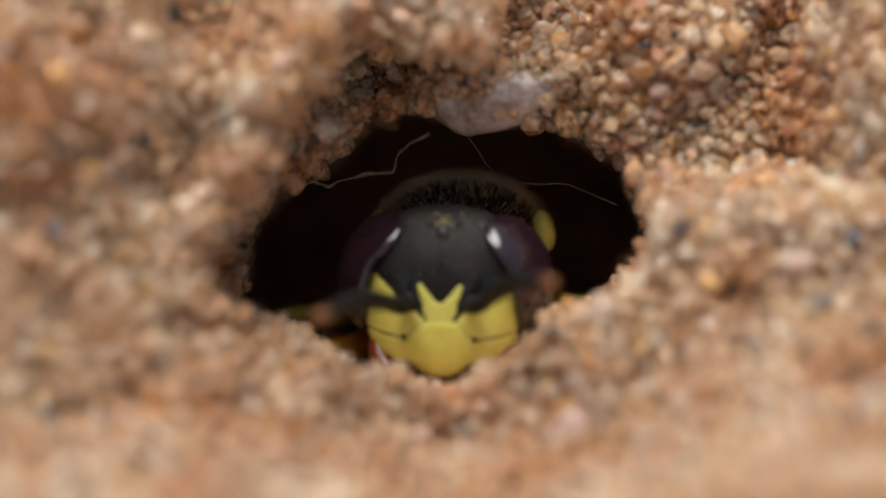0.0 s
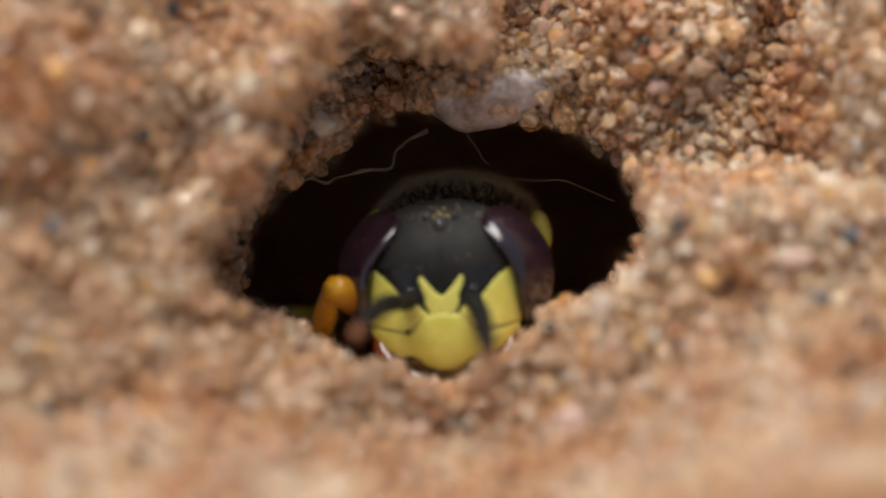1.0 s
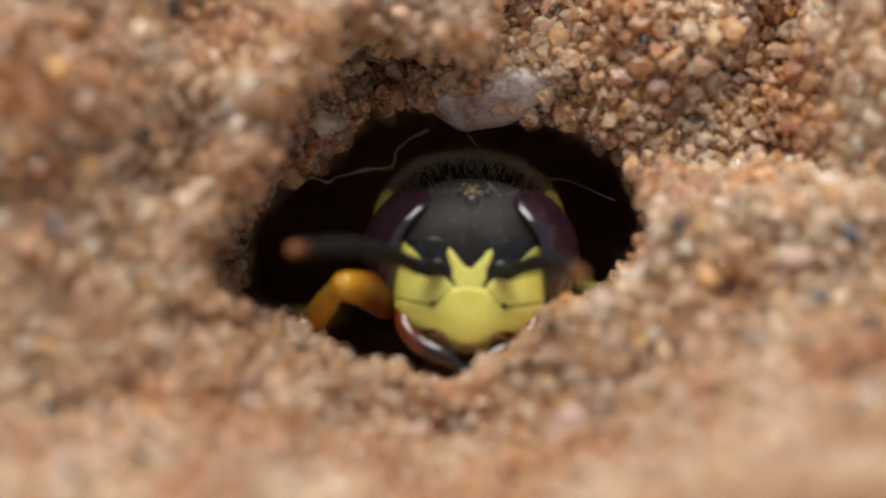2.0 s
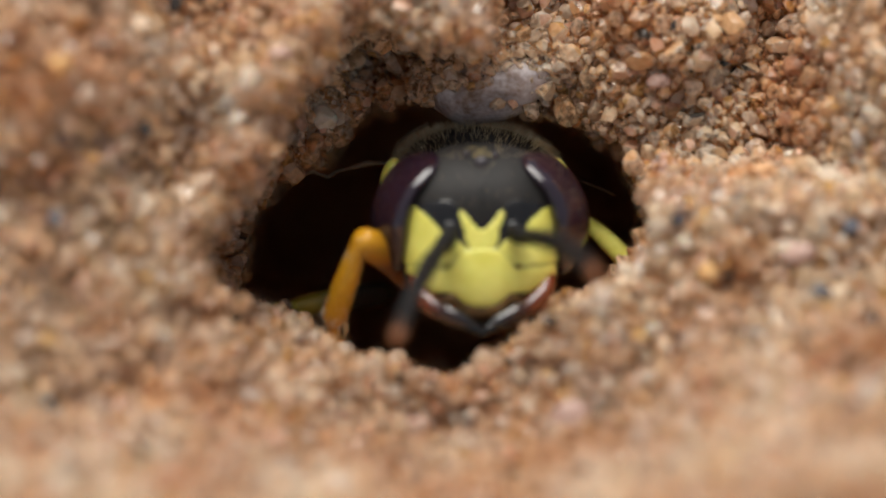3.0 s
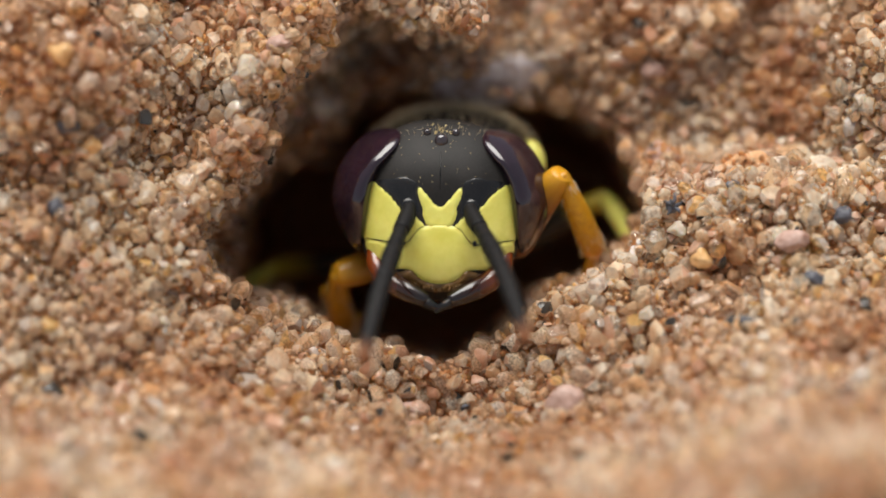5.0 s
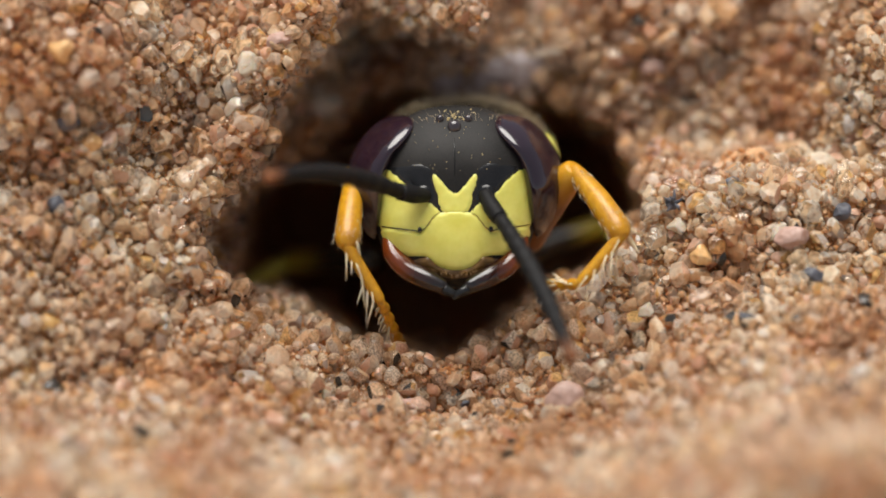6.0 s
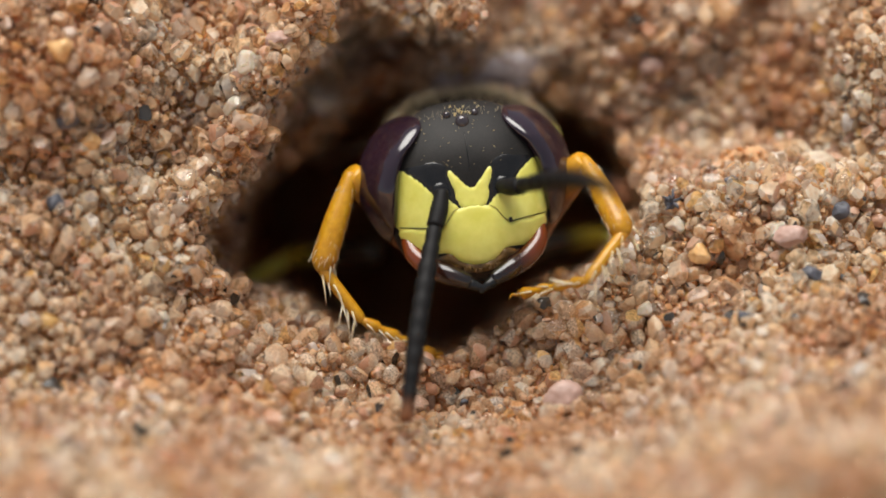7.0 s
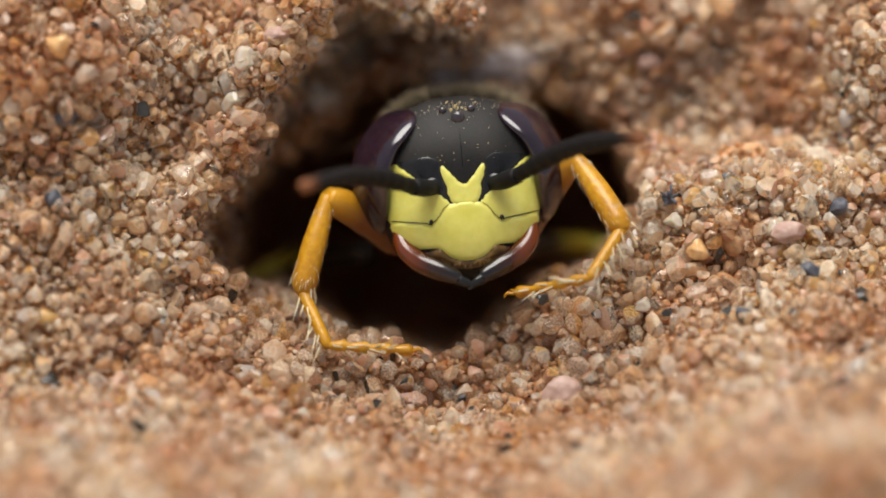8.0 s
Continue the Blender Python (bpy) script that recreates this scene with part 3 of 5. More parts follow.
def eye_shape(side):
    """A kidney-shaped eye: from its inner margin on the face round to the side of the head."""
    inner = curve([(1.60, -0.84), (1.53, -0.66), (1.46, -0.2), (1.41, 0.15), (1.34, 0.5), (1.2, 0.8), (1.02, 1.02), (0.85, 1.25), (0.80, 1.42), (0.86, 1.56), (1.0, 1.62)], 5)
    outer = curve([(1.60, -0.84), (1.8, -0.68), (2.02, -0.3), (2.13, 0.05), (2.15, 0.35), (2.08, 0.7), (1.94, 1.0), (1.72, 1.3), (1.48, 1.5), (1.22, 1.6), (1.0, 1.62)], 5)
    bm, rings, n = bmesh.new(), [], 44
    for a, b in zip(inner[1:-1], outer[1:-1]):
        wide, za, zb = (b - a).length, zface(*a) - 0.03, -0.08
        rise = 0.46 * (1.6 - 1.0 * min(1.0, max(0.0, (a.y - 0.2) / 1.3)))
        ring = []
        for k in range(n):
            phi = 2 * math.pi * k / n
            t = 0.5 - 0.5 * math.cos(phi)
            p = a.lerp(b, t)
            ring.append(bm.verts.new((side * p.x, p.y, za + (zb - za) * t + wide * (rise if phi < math.pi else 0.7) * math.sin(phi))))
        rings.append(ring)
    for a, b in zip(rings, rings[1:]):
        for k in range(n):
            bm.faces.new((a[k], a[(k + 1) % n], b[(k + 1) % n], b[k]))
    bm.faces.new(rings[0])
    bm.faces.new(rings[-1])
    bmesh.ops.recalc_face_normals(bm, faces=bm.faces[:])
    return bm


def build_head():
    bm = bmesh.new()
    bmesh.ops.create_uvsphere(bm, u_segments=72, v_segments=48, radius=1)
    for v in bm.verts:
        c = v.co
        s = (abs(c.x) ** 2.4 + abs(c.y) ** 2.4 + abs(c.z) ** 2.4) ** (-1 / 2.4)
        x, y, z = c.x * s * 1.62, c.y * s * 1.8, c.z * s
        v.co = (x, y, z if z < 0 else zface(x, y))
        if v.co.z < 0:
            v.co.z *= 0.85
    ob = part("head", bm, BLACK, wasp, "black head with a yellow face")
    for side in (-1, 1):
        part("compound_eye", eye_shape(side), EYE, ob, "glossy purple-black compound eye")
    clypeus = mirrored([(0, -0.28), (0.28, -0.29), (0.43, -0.38), (0.58, -0.62), (0.70, -0.70), (0.95, -0.655), (1.44, -0.58), (1.50, -0.70), (1.46, -0.86), (1.3, -1.04), (1.0, -1.18), (0.76, -1.18), (0.58, -1.19), (0.45, -1.33), (0.24, -1.45), (0, -1.48)])
    part("clypeus", plate(clypeus, 0.048, 0.03), YELLOW, ob, "smooth yellow face shield")
    for side in (-1, 1):
        cheek = [(0.26, -0.32), (0.45, -0.11), (0.66, -0.05), (0.82, 0.09), (0.95, 0.27), (1.13, 0.42), (1.38, 0.62), (1.46, 0.1), (1.55, -0.4), (1.55, -0.66), (1.2, -0.70), (0.95, -0.73), (0.70, -0.78), (0.52, -0.66), (0.36, -0.42), (0.26, -0.38)]
        part("cheek_patch", plate([(x * side, y) for x, y in cheek], 0.026, 0.025), YELLOW, ob, "yellow patch beside the eye")
        area = [(0.40, 0.52), (0.58, 0.66), (0.82, 0.66), (1.1, 0.62), (1.33, 0.58), (1.1, 0.40), (0.93, 0.26), (0.80, 0.08), (0.64, -0.08), (0.46, -0.14), (0.36, -0.06), (0.40, 0.14), (0.47, 0.36)]
        part("socket_area", plate([(x * side, y) for x, y in area], 0.022, 0.08), GLOSS, ob, "shiny black hollow round the antenna")
        part("antenna_socket", ball(0.17, 0.17, 0.06, (side * 0.62, 0.06, zface(0.62, 0.06)), 20), GLOSS, ob, "black antenna socket")
        part("ocellus", ball(0.085, 0.085, 0.08, (side * 0.28, 1.53, zface(0.28, 1.53)), 16), LENS, ob, "tiny glossy simple eye")
        line = [(0.70, -0.695), (0.82, -0.665), (0.95, -0.648), (1.2, -0.612), (1.46, -0.575)]
        part("suture", tube([(side * x, y, zface(x, y) + 0.03) for x, y in line], [0.016, 0.011, 0.010, 0.010, 0.008], 6), GLOSS, ob, "fine dark seam of the face shield")
        line = [(0.70, -0.695), (0.59, -0.61), (0.50, -0.49), (0.42, -0.385), (0.29, -0.31)]
        part("suture", tube([(side * x, y, zface(x, y) + 0.031) for x, y in line], [0.012, 0.008, 0.007, 0.006, 0.004], 6), BROWN, ob, "fine brown seam beside the face shield")
        part("suture_pit", ball(0.045, 0.06, 0.04, (side * 0.70, -0.655, zface(0.7, -0.655) + 0.06), 12), GLOSS, ob, "dark pit in the face")
        bm = tube([(side * 1.3, -0.8, 0.42), (side * 1.24, -1.12, 0.58), (side * 0.98, -1.40, 0.74), (side * 0.6, -1.61, 0.88), (side * 0.2, -1.80, 0.96)], [0.14, 0.19, 0.21, 0.20, 0.13], 20)
        part("mandible", bm, RUST, ob, "glossy rust-brown mandible")
        bm = tube([(side * 0.22, -1.83, 0.97), (side * 0.08, -1.9, 1.0), (side * -0.07, -1.98 - 0.04 * side, 1.0)], [0.125, 0.09, 0.035], 14)
        part("mandible_tip", bm, GLOSS, ob, "black tip of the mandible")
    part("ocellus", ball(0.14, 0.14, 0.1, (0, 1.37, zface(0, 1.37)), 20), LENS, ob, "glossy simple eye on the forehead")
    crown = mirrored([(0, 0.07), (0.10, 0.12), (0.30, 0.38), (0.40, 0.47), (0.48, 0.42), (0.40, 0.12), (0.34, 0.02), (0.36, -0.10), (0.30, -0.26), (0.2, -0.36), (0, -0.38)])
    part("forehead_mark", plate(crown, 0.036, 0.03), YELLOW, ob, "yellow two-pronged forehead mark")
    rim = mirrored([(0, -1.45), (0.22, -1.43), (0.4, -1.33), (0.52, -1.16), (0.66, -1.19), (0.85, -1.25), (1.16, -1.15), (1.12, -1.33), (0.82, -1.43), (0.5, -1.48), (0.3, -1.6), (0, -1.63)])
    part("lip", plate(rim, 0.09, 0.1), BROWN, ob, "dark brown fringed lip")
    bm = bmesh.new()
    for k in range(90):
        x = random.uniform(-1.0, 1.0)
        y = -1.52 + 0.24 * min(1, abs(x)) ** 1.3 + random.uniform(-0.03, 0.03)
        z = zface(x, y) + 0.06
        tube([(x, y, z), (x * 1.01, y - 0.1, z + 0.05)], [0.01, 0.003], 4, bm, 1)
    part("lip_fringe", bm, BROWN, ob, "golden fringe of short hairs")
    bm = bmesh.new()
    for k in range(420):
        a = random.uniform(0, math.pi)
        p = Vector((1.25 * math.cos(a) * random.uniform(0.3, 1), 1.45 + 0.22 * math.sin(a) * random.random(), 0))
        p.z = zface(p.x, min(p.y, 1.66)) - random.uniform(0, 0.4)
        way = Vector((p.x * 0.3, 1, 0.2 + random.uniform(-0.3, 0.3))).normalized()
        tube([p, p + way * random.uniform(0.03, 0.09)], [0.006, 0.002], 3, bm, 1)
    part("head_hair", bm, HAIR, ob, "fine pale hairs")
    part("forehead_line", tube([(0, y, zface(0, y) + 0.002) for y in (1.15, 0.9, 0.65, 0.4)], [0.006, 0.012, 0.012, 0.006], 6), GLOSS, ob, "fine groove down the forehead")
    bm = bmesh.new()
    for k in range(70):
        x, y = (random.gauss(0, 0.14), random.uniform(1.5, 1.72)) if k < 26 else (random.uniform(-1.0, 1.0), random.uniform(0.5, 1.5))
        r = random.uniform(0.012, 0.028) if k < 26 else random.uniform(0.006, 0.012)
        ball(r, r, r, (x, y, zface(x, y) + 0.3 * r), 6, bm=bm)
    part("pollen_specks", bm, POLLEN, ob, "specks of golden pollen and dust")
    return ob


LENS = surface("simple_eye", (0.02, 0.014, 0.016), (0.05, 0.04, 0.045), 0.06, 9000, 2000, 0.02, 0.002, spec=0.8)
BROWN = surface("brown_lip", (0.03, 0.014, 0.004), (0.20, 0.10, 0.02), 0.35, 9000, 2000, 0.4, 0.01)
head = build_head()


def build_antenna(side):
    """Pointing along z: a short stalk, then a thick jointed whip."""
    bm = tube([(0, 0, -0.05), (0, 0, 0.35), (side * 0.03, 0.03, 0.72)], [0.13, 0.18, 0.17], 14)
    line, width = [], []
    for k in range(45):
        t = k / 44
        line.append((side * 0.03, 0.03 + 0.22 * math.sin(t * 3.1), 0.70 + 4.08 * t))
        girth = 0.145 + 0.05 * min(1, t * 4) - 0.065 * max(0, t - 0.6) / 0.4
        width.append(girth * (0.86 if k % 4 == 0 else 1.0) * (0.6 if k == 44 else 1))
    tube(line, width, 14, bm, 1)
    return part("antenna", bm, WHIP, head, "thick jointed black antenna")


def banded(name, base, dark, light, low, high):
    """A copy of a shell material that turns from dark to light along z, in millimetres."""
    m = base.copy()
    m.name = name
    nodes, links = m.node_tree.nodes, m.node_tree.links
    tc, cut, far, tint = (nodes.new("ShaderNode" + k) for k in ("TexCoord", "SeparateXYZ", "MapRange", "Mix"))
    far.inputs["From Min"].default_value, far.inputs["From Max"].default_value = low * MM, high * MM
    tint.data_type = "RGBA"
    tint.inputs["A"].default_value, tint.inputs["B"].default_value = (*dark, 1), (*light, 1)
    links.new(tc.outputs["Object"], cut.inputs[0])
    links.new(cut.outputs[2], far.inputs["Value"])
    links.new(far.outputs[0], tint.inputs["Factor"])
    links.new(tint.outputs["Result"], nodes["Principled BSDF"].inputs["Base Color"])
    return m


MATT = surface("matt_black", (0.006, 0.005, 0.005), (0.014, 0.012, 0.012), 0.6, 15000, 2000, 0.4, 0.01, spec=0.22)
WHIP = banded("antenna_black", MATT, (0.008, 0.007, 0.007), (0.22, 0.085, 0.035), 4.25, 4.75)
antenna_a, antenna_b = build_antenna(-1), build_antenna(1)


def build_body():
    thorax = part("thorax", ball(1.66, 1.26, 1.35, n=48, power=2.2), GLOSS, wasp, "black thorax clothed in short pale hair")
    bm = bmesh.new()
    for k in range(2100):
        d = Vector((random.gauss(0, 1), abs(random.gauss(0, 1)) + 0.1, random.gauss(0, 1))).normalized()
        s = (abs(d.x) ** 2.2 + abs(d.y) ** 2.2 + abs(d.z) ** 2.2) ** (-1 / 2.2)
        p = Vector((d.x * s * 1.65, d.y * s * 1.25, d.z * s * 1.34))
        way = (Vector((d.x / 1.66, d.y / 1.26, d.z / 1.35)).normalized() + Vector((random.gauss(0, 0.16), random.gauss(0, 0.16), 0.2 + random.gauss(0, 0.16)))).normalized()
        tube([p, p + way * random.uniform(0.12, 0.27)], [0.0075, 0.002], 3, bm, 1)
    part("thorax_hair", bm, HAIR, thorax, "dense short pale hair")
    for side in (-1, 1):
        part("shoulder_lobe", ball(0.22, 0.42, 0.28, (side * 1.65, 0.22, 0.55), 24, (0, 0, side * 12)), YELLOW, thorax, "yellow shoulder lobe")
    part("neck", tube([(0, -0.5, 1.2), (0, -0.7, 1.9)], [0.5, 0.45], 16), BLACK, wasp)
    bm = tube([(0, -0.1, -1.5), (0, -0.2, -2.0), (0, -0.3, -2.8), (0, -0.4, -4.2), (0, -0.5, -5.4), (0, -0.6, -6.3)], [0.3, 0.9, 1.45, 1.5, 1.1, 0.2], 28)
    part("abdomen", bm, YELLOW, wasp, "yellow abdomen hidden in the burrow")


build_body()


def leg_piece(name, length, r0, r1, parent, mat, back=False, bulge=0.0):
    """A leg joint along z, from 0 to length, or back from 0."""
    s = -1 if back else 1
    bm = tube([(0, 0, -0.04 * s), (0, 0, 0.12 * length * s), (0, bulge, 0.5 * length * s), (0, 0, 0.88 * length * s), (0, 0, 0.98 * length * s), (0, 0, 1.04 * length * s)],
              [r0 * 0.7, r0, (r0 + r1) / 2 + bulge * 0.5, r1, r1 * 0.8, r1 * 0.35], 16)
    return part(name, bm, mat, parent)


# rust towards the hip, darkened further there to stand for shade under the head
FEMUR = banded("shaded_rust_and_amber_thigh", AMBER, (0.15, 0.042, 0.005), (0.66, 0.32, 0.012), -0.85, 0.15)


def front_leg(side):
    femur = leg_piece("front_leg", 2.1, 0.30, 0.40, wasp, FEMUR, back=True, bulge=0.05)
    femur["label"] = "amber-yellow front leg with a spiny foot"
    shin = leg_piece("shin", 1.95, 0.18, 0.26, femur, AMBER, bulge=0.04)
    bm = tube([(0.12, -0.1, 1.8), (0.22, -0.22, 2.0), (0.25, -0.26, 2.3)], [0.05, 0.06, 0.01], 8)
    tube([(0.18, 0.05, 1.85), (0.28, 0.1, 2.2)], [0.03, 0.006], 6, bm, 1)
    for k in range(190):
        a, z = random.uniform(0, 6.28), random.uniform(0.2, 1.9)
        d, r = Vector((math.cos(a), math.sin(a), 0)), 0.17 + 0.05 * z
        tube([d * r + Vector((0, 0, z)), d * (r + 0.05) + Vector((0, 0, z + 0.13))], [0.007, 0.002], 3, bm, 1)
    shin_spur = bm
    foot = leg_piece("foot", 1.3, 0.125, 0.12, femur, AMBER)
    toes = bmesh.new()
    tube([(0, 0, 1.7 * k / 16) for k in range(17)], [(0.07, 0.09, 0.115, 0.13)[k % 4] for k in range(16)] + [0.06], 10, toes, 1)
    for s in (-1, 1):
        tube([(s * 0.04, 0, 1.7), (s * 0.12, 0.05, 1.82), (s * 0.13, -0.04, 1.9)], [0.035, 0.03, 0.006], 6, toes, 3)
    toe = part("toe", toes, AMBER, femur)
    return femur, shin, foot, toe, shin_spur


def spined(bm, length, count, long, r, side, only=None):
    for k in range(count) if only is None else (only,):
        z = length * (0.1 + 0.88 * (k + random.uniform(-0.4, 0.4)) / count)
        a = (math.pi if side < 0 else 0) + random.uniform(-1.0, 1.0)
        d, n = Vector((math.cos(a), math.sin(a), 0)), long * random.uniform(0.5, 1.5)
        tube([d * r * 0.7 + Vector((0, 0, z)), d * (r + n * random.uniform(0.35, 0.8)) + Vector((0, 0, z + n * 0.7))], [0.026, 0.007], 5, bm, 1)
    return bm


# shin, foot and toes with their spines, built once for each leg
LEGS = {}


def build_front_leg(side):
    femur, shin, foot, toe, spur = front_leg(side)
    spurs = part("shin_spur", spur, CLEAR, femur, "pale spur and fine hairs of the shin")
    comb = [part("foot_spine", spined(bmesh.new(), 1.3, 9, 0.6, 0.12, side, k), CLEAR, femur, "long pale spine") for k in range(9)]
    comb_end = [part("toe_spine", spined(bmesh.new(), 1.45, 14, 0.3, 0.1, side, k), CLEAR, femur, "short pale spine") for k in range(14)]
    LEGS[femur.name] = ((shin, spurs), (foot, *comb), (toe, *comb_end))
    return femur


THIGH = banded("black_and_yellow_thigh", YELLOW, (0.02, 0.012, 0.006), (0.46, 0.35, 0.035), -0.9, -0.3)


def build_middle_leg(side):
    femur = leg_piece("middle_leg", 2.0, 0.2, 0.26, wasp, THIGH, back=True, bulge=0.04)
    femur["label"] = "yellow middle leg braced against the tunnel wall"
    shin = leg_piece("shin", 1.7, 0.16, 0.2, femur, YELLOW, bulge=0.03)
    LEGS[femur.name] = ((shin,),)
    return femur


front_leg_a, front_leg_b = build_front_leg(-1), build_front_leg(1)
middle_leg_a, middle_leg_b = build_middle_leg(-1), build_middle_leg(1)


# ---- what moves ----
def burrow(p, a=(0, 0, 0)):
    return AXES @ Matrix.Translation(Vector(p) * MM) @ pose(0, 0, 0, *a)


def aim(p, d):
    """At p, in millimetres, with z along d."""
    return Matrix.Translation(Vector(p) * MM) @ Vector((0, 0, 1)).rotation_difference(Vector(d)).to_matrix().to_4x4()


def centre(body, t):
    k = max(i for i, (s, p) in enumerate(body) if s <= t + 1e-6)
    s, p = body[k]
    if k + 1 == len(body):
        return Vector(p)
    s2, p2 = body[k + 1]
    return Vector(p).lerp(Vector(p2), (t - s) / (s2 - s))


def within(body, t):
    return burrow(centre(body, t))


def stride(leg, body, side, rows, hip=(0.85, -1.9, 1.0)):
    """Keys a leg from its joints: the knee and the ends of the pieces below it."""
    upper, lower = [], [[] for _ in LEGS[leg.name]]
    for t, *joints in rows:
        c = centre(body, t)
        js = [Vector(j) - c for j in joints]
        root = Vector((side * hip[0], hip[1], hip[2]))
        m = aim(js[0], js[0] - root)
        upper.append((t, m))
        for k, out in enumerate(lower):
            out.append((t, m.inverted() @ aim(js[k], js[k + 1] - js[k])))
    end = [(8.0, upper[-1][1])] if rows[-1][0] < 8 else []
    walk(leg, upper + end)
    for pieces, out in zip(LEGS[leg.name], lower):
        for piece in pieces:
            walk(piece, out)


